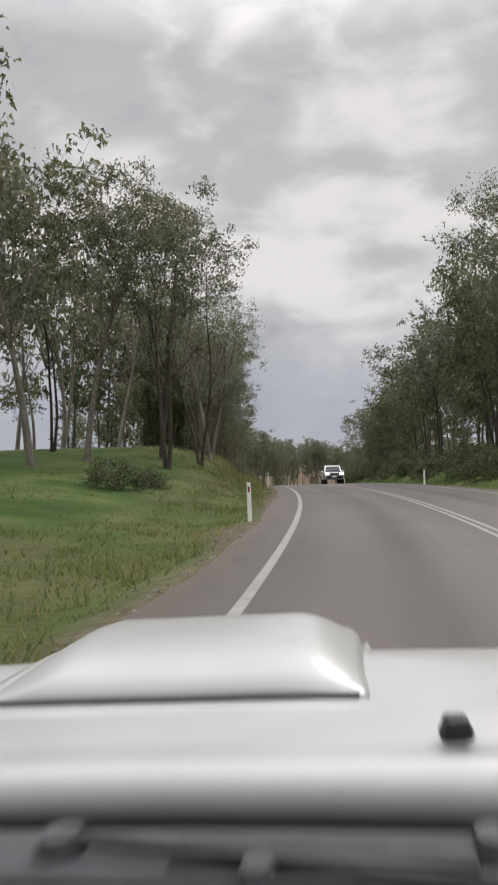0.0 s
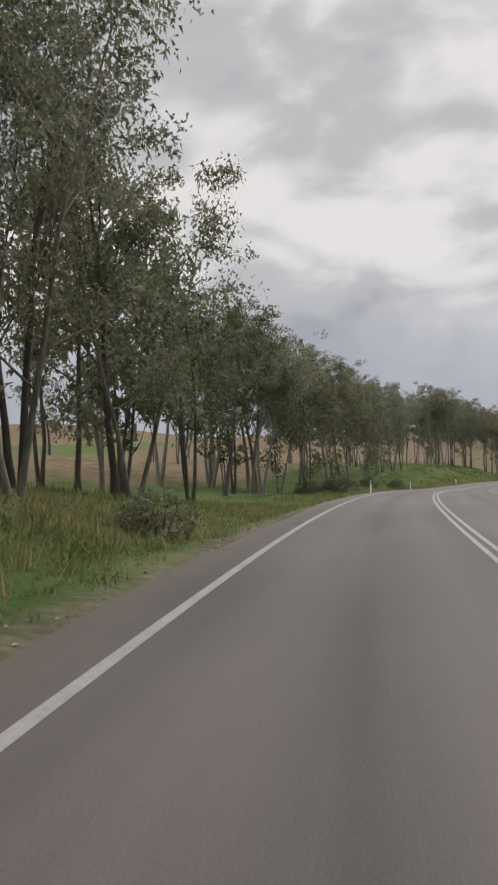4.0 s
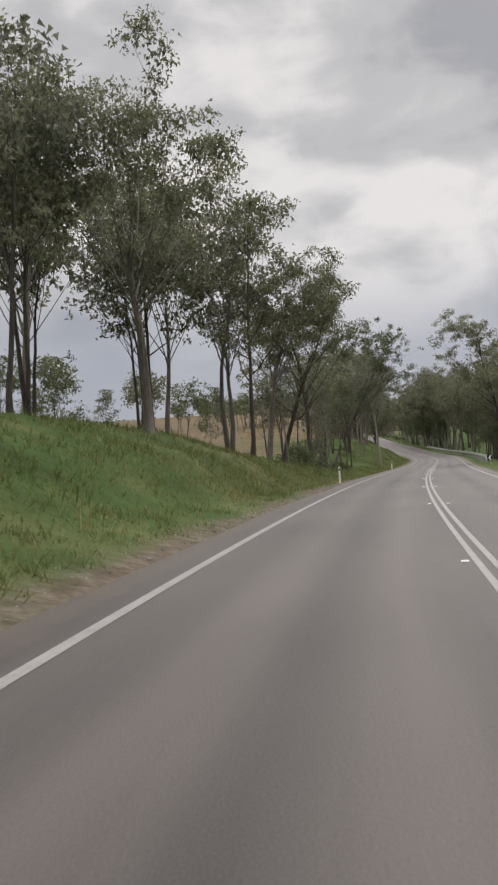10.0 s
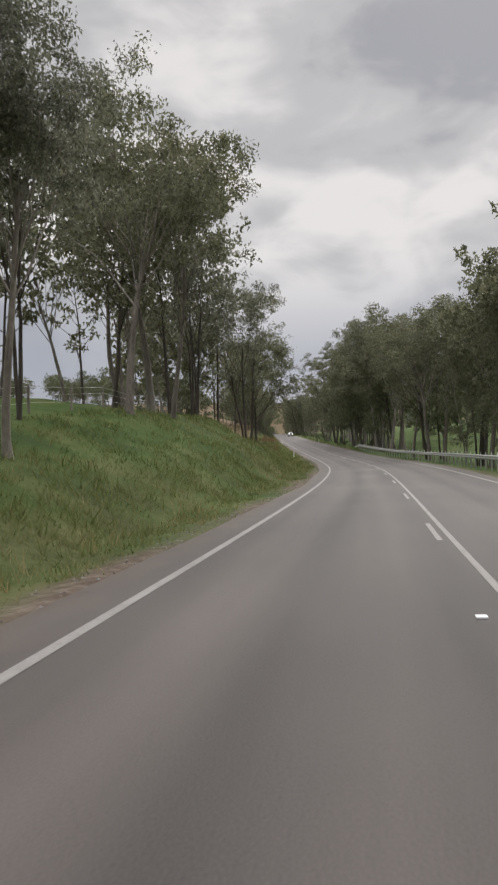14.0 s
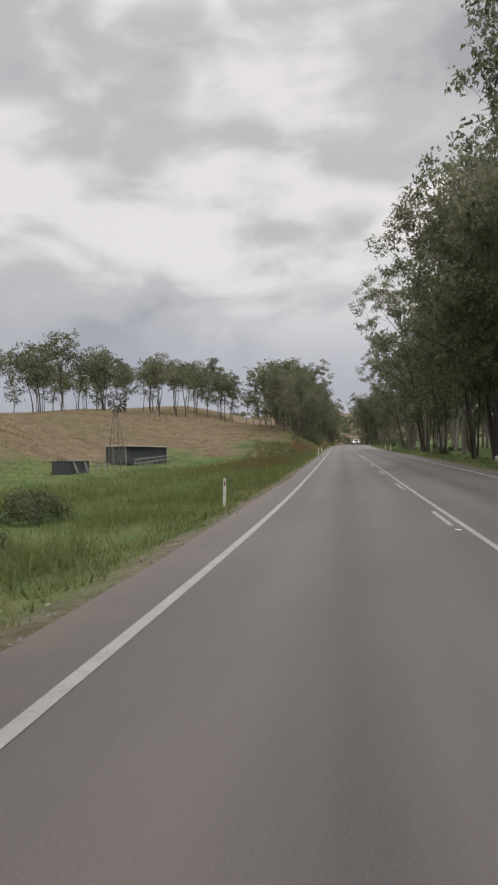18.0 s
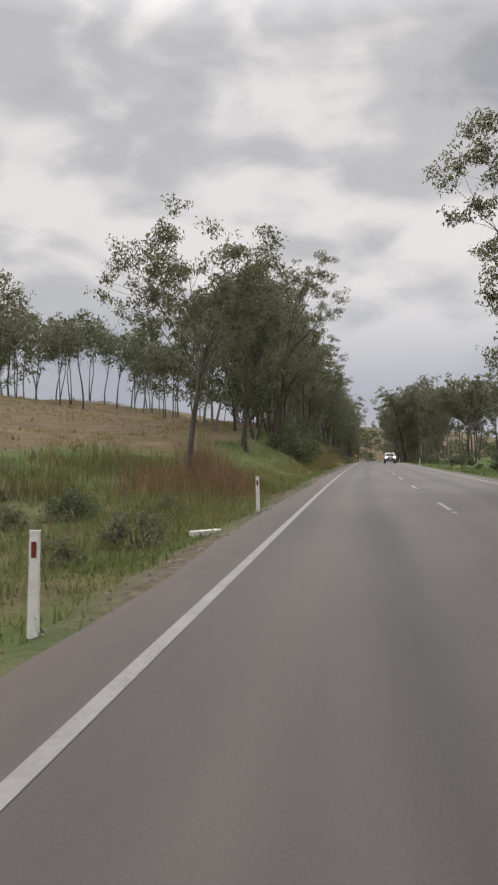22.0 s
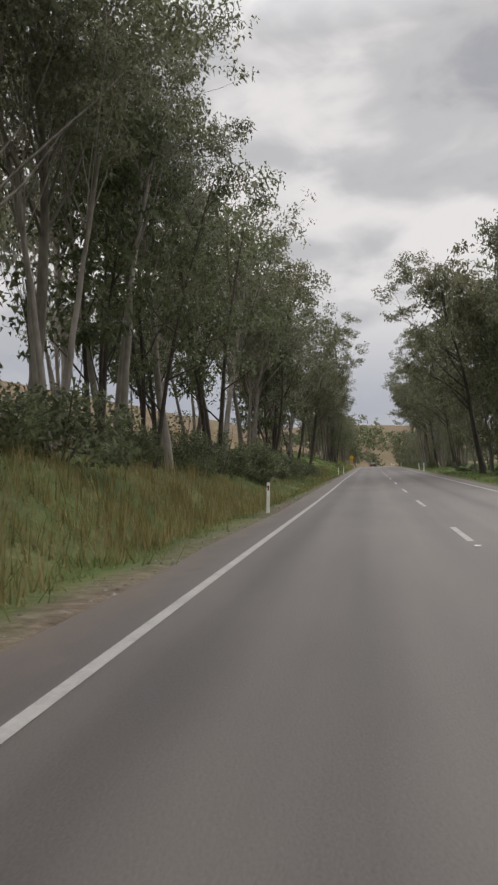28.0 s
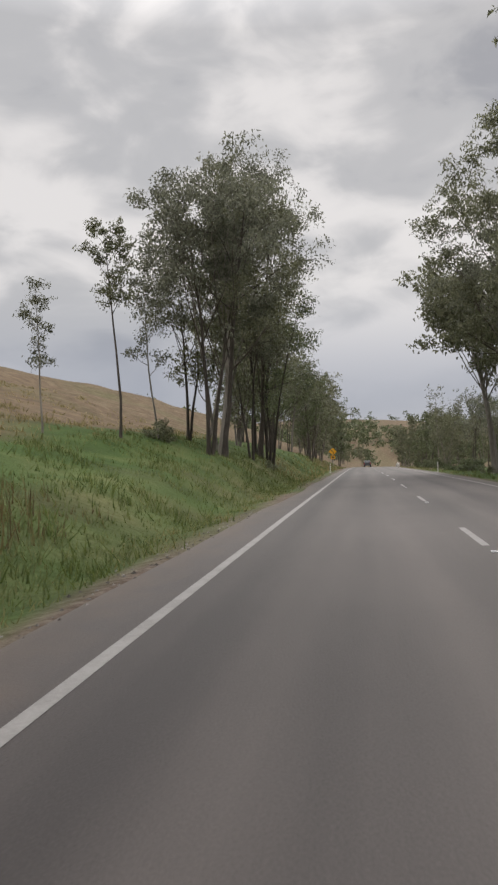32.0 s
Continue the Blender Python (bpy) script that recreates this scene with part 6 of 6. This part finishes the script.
def own_car():
    """The front of the white four-wheel drive behind whose windscreen the film starts; it stands in the lane at the start of the road."""
    root = new("white_four_wheel_drive")
    paint = OWN_WHITE
    tagged(root, "white four-wheel drive with a bonnet scoop standing in its lane", "car")

    def skin(name, rows, mat, parent=root, label="", smooth=True, thick=0.02):
        b = bmesh.new()
        grid = [[b.verts.new(c) for c in r] for r in rows]
        for r, q in zip(grid, grid[1:]):
            for i in range(len(r) - 1):
                b.faces.new((r[i], r[i + 1], q[i + 1], q[i]))
        bmesh.ops.recalc_face_normals(b, faces=b.faces)
        bmesh.ops.solidify(b, geom=b.faces[:], thickness=thick)
        return part(name, b, mat, parent, label, smooth)

    def across(y, z, half=0.78, bow=0.03, n=12, back=0.0):
        return [(half * (2 * i / n - 1), y + back * (1 - (2 * i / n - 1) ** 2), z - bow * (2 * i / n - 1) ** 4 - 0.012 * (2 * i / n - 1) ** 2) for i in range(n + 1)]

    bonnet = skin("bonnet", [across(0.733, 1.045, back=0.03), across(0.738, 1.076, back=0.03), across(0.755, 1.086, back=0.03), across(0.80, 1.088, back=0.015), across(0.832, 1.082), across(0.86, 1.085), across(0.97, 1.086), across(1.12, 1.087), across(1.19, 1.086), across(1.26, 1.076), across(1.36, 1.045), across(1.46, 0.98), across(1.52, 0.88, 0.76)], paint, label="white painted bonnet")
    # scoop: a low rounded box on a plinth pressed into the bonnet

    def hump(rows, middle, steep, base):
        out = []
        for y, w, h in rows:
            u = np.linspace(-1, 1, 41)
            side = np.sin(np.minimum(1.0, (1 - np.abs(u)) * steep) * math.pi / 2)
            out.append([(float(w * k + middle), y, float(base + h * q)) for k, q in zip(u, side)])
        return out

    skin("scoop_plinth", hump(((0.940, 0.26, -0.006), (0.95, 0.266, 0.001), (0.98, 0.266, 0.003), (1.1, 0.264, 0.003), (1.2, 0.26, 0.002), (1.28, 0.25, -0.03)), -0.06, 5, 1.0842), paint, bonnet, "raised white plinth", thick=0.01)
    skin("scoop", hump(((0.990, 0.246, -0.004), (0.993, 0.247, 0.010), (1.015, 0.246, 0.024), (1.05, 0.243, 0.036), (1.09, 0.24, 0.043), (1.14, 0.238, 0.046), (1.24, 0.235, 0.046), (1.30, 0.23, 0.04), (1.34, 0.222, 0.026), (1.37, 0.21, -0.02)), -0.052, 2.4, 1.088), paint, bonnet, "white bonnet scoop", thick=0.01)
    part("scoop_seam", box((0.47, 0.004, 0.006), (-0.052, 0.986, 1.09), 0.001), COWL_GREY, bonnet)
    for x in (0.278, -0.382):
        jet = box((0.034, 0.03, 0.024), (x, 0.845, 1.098), 0.008)
        for v in jet.verts:
            if v.co.z > 1.1:
                v.co.x = x + (v.co.x - x) * 0.78
        part("washer_jet", jet, BLACK_PLASTIC, bonnet, "black washer jet")
    cowl = skin("cowl", [across(0.30, 0.99, 0.72, back=0.02), across(0.44, 1.035, 0.74, back=0.02), across(0.52, 1.052, 0.75, back=0.02), across(0.58, 1.06, 0.755, back=0.02), across(0.64, 1.06, 0.76, back=0.02), across(0.70, 1.056, 0.765, back=0.025), across(0.726, 1.04, 0.77, back=0.03)], COWL_GREY, label="dark grey plastic cowl", thick=0.015)
    for x in (-0.42, 0.155):
        part("air_intake", box((0.235, 0.04, 0.008), (x, 0.668, 1.064), 0.003), BLACK_TRIM, cowl, "black air intake")
    part("drain_channel", box((1.3, 0.012, 0.006), (0, 0.628, 1.062), 0.002), BLACK_TRIM, cowl)
    part("nozzle", rod((0.11, 0.635, 1.058), (0.11, 0.635, 1.074), 0.017, 0.012, 14), COWL_GREY, cowl)
    part("screen_trim", box((1.36, 0.012, 0.012), (0, 0.585, 1.066), 0.003), PIPE_PAINT, cowl, "pale windscreen trim")
    for x, reach in ((-0.06, 0.34), (0.29, 0.3)):
        arm = part("wiper", rod((x, 0.678, 1.072), (x + reach, 0.622, 1.066), 0.006, 0.005), BLACK_PLASTIC, root, "black wiper arm")
        part("pivot", rod((x, 0.678, 1.05), (x, 0.678, 1.076), 0.022, 0.018, 16), COWL_GREY, arm, "grey pivot cap")
    for x in (0.035, 0.2):
        part("trim_clip", box((0.016, 0.016, 0.02), (x, 0.583, 1.068), 0.004), BLACK_PLASTIC, cowl)
    for sx in (-1, 1):
        hull([(1.5, 0.45), (1.52, 0.9), (1.38, 0.985), (0.35, 1.02), (-2.9, 1.02), (-2.95, 0.45)], 0.07, 5, 0, paint, "side_panel", root, bevel=0.03).location.x = sx * 0.86
        part("pillar", rod((sx * 0.78, 0.42, 0.98), (sx * 0.64, -0.32, 1.66), 0.045, 0.045, 10), paint, root)
        part("mirror", box((0.2, 0.12, 0.18), (sx * 1.03, 0.1, 1.12), 0.03), paint, root)
        part("headlight", box((0.28, 0.1, 0.18), (sx * 0.66, 1.5, 0.8), 0.03), WHITE_REFLECTOR, root)
        part("rear_pillar", rod((sx * 0.8, -2.8, 0.98), (sx * 0.66, -2.6, 1.68), 0.06, 0.06, 10), paint, root)
        part("guard_flare", rod((sx * 0.88, 0.85, 0.4), (sx * 0.96, 0.85, 0.4), 0.46, 0.44, 24), BLACK_TRIM, root)
    part("roof", box((1.36, 2.3, 0.05), (0, -1.5, 1.71), 0.02), paint, root)
    part("floor_pan", box((1.6, 4.3, 0.08), (0, -0.75, 0.42), 0.02), BLACK_TRIM, root)
    part("dashboard", box((1.44, 0.34, 0.3), (0, 0.2, 0.76), 0.05), BLACK_TRIM, root)
    part("front_panel", box((1.56, 0.06, 0.42), (0, 1.5, 0.68), 0.02), paint, root)
    part("grille", box((0.8, 0.05, 0.2), (0, 1.535, 0.78), 0.015), BLACK_TRIM, root)
    part("bumper", box((1.7, 0.16, 0.24), (0, 1.56, 0.52), 0.05), BLACK_TRIM, root)
    part("tail_gate", box((1.6, 0.06, 0.55), (0, -2.93, 0.72), 0.02), paint, root)
    for x in (-0.8, 0.8):
        for y in (0.85, -2.1):
            wheel(root, x, y)
    x, y, z = on_road(0, -2.583)
    root.matrix_basis = pose(float(x), float(y), float(z) + 0.014, 2.24, -2.5, 0.5)
    return root


own_car()

# ---------------------------------------------------------------- woods on the far hills
def far_wood(name, label, spots, seed, high):
    """Distant crowns: clumps of coarse leaves on short stems, one mass."""
    rng = np.random.default_rng(seed)
    pile = Pile()
    for x, y, z in spots:
        h = high * rng.uniform(0.6, 1.3)
        for _ in range(3):
            c = np.array([x, y, z + h * rng.uniform(0.4, 0.8)]) + rng.normal(0, h * 0.16, 3)
            pile.add(*leaves(rng, c, h * 0.32, 26, h * 0.17, h * 0.11, 0.8, 0.2))
    return tagged(part(name, pile.mesh(name, LEAF_GREEN, False), LEAF_GREEN), label, "woods", kind="stuff")


def far_ground(x, y):
    i = np.clip(np.searchsorted(_gx, x) - 1, 0, len(_gx) - 2)
    j = np.clip(np.searchsorted(_gy, y) - 1, 0, len(_gy) - 2)
    a, b = (x - _gx[i]) / (_gx[i + 1] - _gx[i]), (y - _gy[j]) / (_gy[j + 1] - _gy[j])
    return GZ[i, j] * (1 - a) * (1 - b) + GZ[i + 1, j] * a * (1 - b) + GZ[i, j + 1] * (1 - a) * b + GZ[i + 1, j + 1] * a * b


_rng = np.random.default_rng(9)
_x, _y = _rng.uniform(-500, 800, 1100), _rng.uniform(1350, 2400, 1100)
_keep = smooth_noise(_x, _y, 90, 1.0) + (_y - 1950) / 500 > _rng.uniform(-0.5, 0.6, 1100)
far_wood("hill_woods", "distant dark trees on the hills", [(a, b, float(far_ground(a, b))) for a, b in zip(_x[_keep], _y[_keep])], 1, 14)
_x, _y = _rng.uniform(-330, 420, 330), _rng.uniform(1120, 1450, 330)
_s, _d = nearest_on_road(_x, _y)
_keep = np.abs(_d) > 16
far_wood("valley_woods", "distant dark trees in the valley", [(a, b, float(far_ground(a, b))) for a, b in zip(_x[_keep], _y[_keep])], 2, 10)
_x, _y = _rng.uniform(60, 330, 420), _rng.uniform(60, 700, 420)
_s, _d = nearest_on_road(_x, _y)
_keep = np.abs(_d) > 30
far_wood("right_woods", "dark woods behind the roadside trees", [(a, b, float(far_ground(a, b))) for a, b in zip(_x[_keep], _y[_keep])], 3, 17)
_x, _y = _rng.uniform(-220, 380, 300), _rng.uniform(1440, 1640, 300)
far_wood("foothill_woods", "dark band of distant trees at the foot of the brown hill", [(a, b, float(far_ground(a, b))) for a, b in zip(_x, _y)], 4, 15)

# ---------------------------------------------------------------- grass, weeds and litter
GRASS_GREEN = material("green_grass_blades", [(0.062, 0.086, 0.024), (0.108, 0.13, 0.038), (0.18, 0.183, 0.08)], 0.2, 0.7, 0, per_island=0.45, through_light=0.5, spec=0.2)
GRASS_STRAW = material("straw_grass_blades", [(0.112, 0.1, 0.034), (0.19, 0.16, 0.066), (0.28, 0.23, 0.12)], 0.2, 0.75, 0, per_island=0.5, through_light=0.45, spec=0.2)
WEED_BROWN = material("brown_weed_stalks", [(0.085, 0.063, 0.03), (0.155, 0.12, 0.056), (0.155, 0.147, 0.06)], 0.3, 0.85, 0, per_island=0.5, through_light=0.4, spec=0.2)
FERN_RUST = material("dead_fern", [(0.12, 0.07, 0.038), (0.2, 0.125, 0.07), (0.27, 0.185, 0.115)], 0.4, 0.9, 0, per_island=0.5, through_light=0.25, spec=0.1)


def blades(name, label, category, mat, patches, seed):
    """Upright blades in tufts over stretches of the verge: s, s, d, d, tufts per square metre, height, blades a tuft, width, spread."""
    rng = np.random.default_rng(seed)
    vs = []
    for s0, s1, d0, d1, per, tall, each, wide, spread in patches:
        n = int((s1 - s0) * abs(d1 - d0) * per)
        s, d = rng.uniform(s0, s1, n), rng.uniform(d0, d1, n)
        keep = 0.5 + 0.5 * smooth_noise(s, d, 1.6, seed) + 0.35 * smooth_noise(s, d, 5.0, seed + 1) > rng.uniform(0, 0.9, n)
        s, d = s[keep], d[keep]
        n = len(s)
        big = tall * rng.uniform(0.45, 1.25, n) * (0.8 + 0.4 * smooth_noise(s, d, 2.0, seed + 2))
        s, d, big = np.repeat(s, each), np.repeat(d, each), np.repeat(big, each)
        m = len(s)
        s2, d2 = s + rng.normal(0, spread, m), d + rng.normal(0, spread, m)
        x, y, _ = on_road(s2, d2)
        z = ground_z(s2, d2) - 0.03
        h = big * rng.uniform(0.5, 1.2, m)
        az = rng.uniform(0, 6.28, m)
        a = az + 1.57 + rng.normal(0, 0.5, m)
        lean = rng.uniform(0.2, 1.15, m) * h if tall < 0.7 else rng.uniform(0.05, 0.55, m) * h
        w = wide * rng.uniform(0.6, 1.4, m) / 2
        base = np.stack([x, y, z], -1)
        side = np.stack([np.cos(a) * w, np.sin(a) * w, 0 * w], -1)
        tip = base + np.stack([np.cos(az) * lean, np.sin(az) * lean, h], -1)
        vs.append(np.stack([base - side, base + side, tip], 1).reshape(-1, 3))
    v = np.concatenate(vs)
    me = bpy.data.meshes.new(name)
    me.vertices.add(len(v))
    me.vertices.foreach_set("co", v.astype(np.float32).ravel())
    me.loops.add(len(v))
    me.loops.foreach_set("vertex_index", np.arange(len(v), dtype=np.int32))
    me.polygons.add(len(v) // 3)
    me.polygons.foreach_set("loop_start", np.arange(0, len(v), 3, dtype=np.int32))
    me.update(calc_edges=True)
    me.materials.append(mat)
    return tagged(new(name, me), label, category, kind="stuff")


blades("grass", "green grass on the road verge", "grass", GRASS_GREEN, [
    (-5, 640, -8.0, -5.2, 15, 0.19, 7, 0.026, 0.14), (640, 860, -7.5, -5.2, 10, 0.26, 7, 0.02, 0.1), (-5, 860, -14, -8.0, 4, 0.2, 7, 0.035, 0.2),
    (44, 132, -12.5, -5.8, 6, 0.36, 6, 0.034, 0.16), (138, 205, -13, -5.8, 6, 0.34, 6, 0.034, 0.16), (205, 300, -13.5, -6, 7, 0.38, 6, 0.036, 0.16), (300, 352, -12, -5.8, 5, 0.34, 6, 0.034, 0.16), (352, 445, -13.5, -6, 7, 0.38, 6, 0.036, 0.16), (800, 850, -13, -5.8, 6, 0.36, 6, 0.036, 0.16), (450, 520, -14, -6.2, 13, 0.5, 7, 0.022, 0.16), (520, 590, -14, -5.8, 8, 0.6, 8, 0.028, 0.2), (440, 545, -24, -12, 4, 0.6, 6, 0.05, 0.2), (860, 960, -9, -5.2, 3, 0.4, 5, 0.05, 0.15), (40, 140, 5.2, 8, 3, 0.35, 5, 0.04, 0.12), (480, 960, 5.2, 9.5, 2.2, 0.35, 5, 0.045, 0.14)], 1)
blades("dry_grass", "straw-coloured dry grass on the verge", "grass", GRASS_STRAW, [
    (-5, 860, -6.2, -4.95, 7, 0.2, 5, 0.02, 0.08), (44, 132, -11, -5.8, 2.2, 0.42, 5, 0.024, 0.14), (205, 300, -12, -5.8, 1.6, 0.42, 5, 0.024, 0.14), (352, 445, -12, -5.8, 1.6, 0.42, 5, 0.024, 0.14), (50, 112, -9, -5.4, 6, 0.5, 6, 0.024, 0.1), (620, 735, -9.2, -5.5, 13, 0.75, 7, 0.028, 0.14), (735, 800, -7.5, -5.2, 4, 0.4, 6, 0.024, 0.1),
    (280, 345, -18, -10, 1.2, 0.5, 5, 0.04, 0.15), (590, 640, -20, -9, 1.6, 0.5, 6, 0.04, 0.15), (570, 640, -10, -5.6, 6, 0.45, 6, 0.025, 0.14), (-5, 500, -8, -5.3, 1.2, 0.36, 5, 0.016, 0.12), (845, 930, -8, -5.2, 2.5, 0.5, 5, 0.04, 0.12), (480, 960, 4.9, 6.0, 2.4, 0.2, 5, 0.03, 0.1), (500, 770, -62, -17, 0.5, 0.42, 8, 0.09, 0.28), (430, 560, -60, -34, 0.4, 0.42, 8, 0.09, 0.28), (770, 880, -40, -13, 0.6, 0.45, 8, 0.08, 0.25)], 2)
blades("tall_weeds", "tall brown weed stalks beside the road", "weeds", WEED_BROWN, [
    (512, 540, -10.5, -6.9, 5, 1.6, 11, 0.026, 0.16), (540, 566, -9.5, -6.8, 3.2, 1.0, 9, 0.024, 0.2), (516, 585, -16, -10.5, 3.0, 1.2, 8, 0.035, 0.2), (786, 814, -11, -7.2, 5, 0.95, 8, 0.03, 0.16)], 3)
blades("dead_fern", "rust-brown dead bracken on the bank", "fern", FERN_RUST, [
    (574, 587, -9.6, -6.6, 8, 1.75, 20, 0.022, 0.42)], 4)
blades("roadside_weeds", "low leafy weeds and clover along the bitumen edge", "weeds", GRASS_GREEN, [
    (-5, 640, -6.4, -5.0, 2.6, 0.24, 24, 0.03, 0.2), (640, 860, -6.4, -5.0, 1.8, 0.26, 24, 0.03, 0.2), (440, 600, -9, -5.4, 1.2, 0.36, 26, 0.04, 0.3)], 5)


def gravel_edge(seed):
    """Loose stones along the edge of the bitumen."""
    rng = np.random.default_rng(seed)
    n = 5200
    s, d = rng.uniform(-4, 820, n), -(SEAL + 0.05 + np.abs(rng.normal(0, 0.42, n)))
    x, y, _ = on_road(s, d)
    z = ground_z(s, d)
    r = rng.uniform(0.012, 0.042, (n, 1))
    corners = np.array([(1, 0, 0), (0, 1, 0), (-1, 0, 0), (0, -1, 0), (0, 0, 0.8)], float)
    v = np.stack([x, y, z], -1)[:, None] + (corners[None] * rng.uniform(0.6, 1.3, (n, 5, 3))) * r[:, None]
    f = np.array([(0, 1, 4), (1, 2, 4), (2, 3, 4), (3, 0, 4)])[None] + np.arange(n)[:, None, None] * 5
    me = mesh_from("gravel", v.reshape(-1, 3), f.reshape(-1, 3).tolist(), GRAVEL, False)
    return tagged(new("gravel", me), "loose grey gravel along the edge of the bitumen", "gravel", kind="stuff")


GRAVEL = material("road_gravel", [(0.065, 0.056, 0.05), (0.12, 0.11, 0.1), (0.2, 0.185, 0.17)], 3.0, 0.9, 0.0, per_island=0.6)
gravel_edge(8)
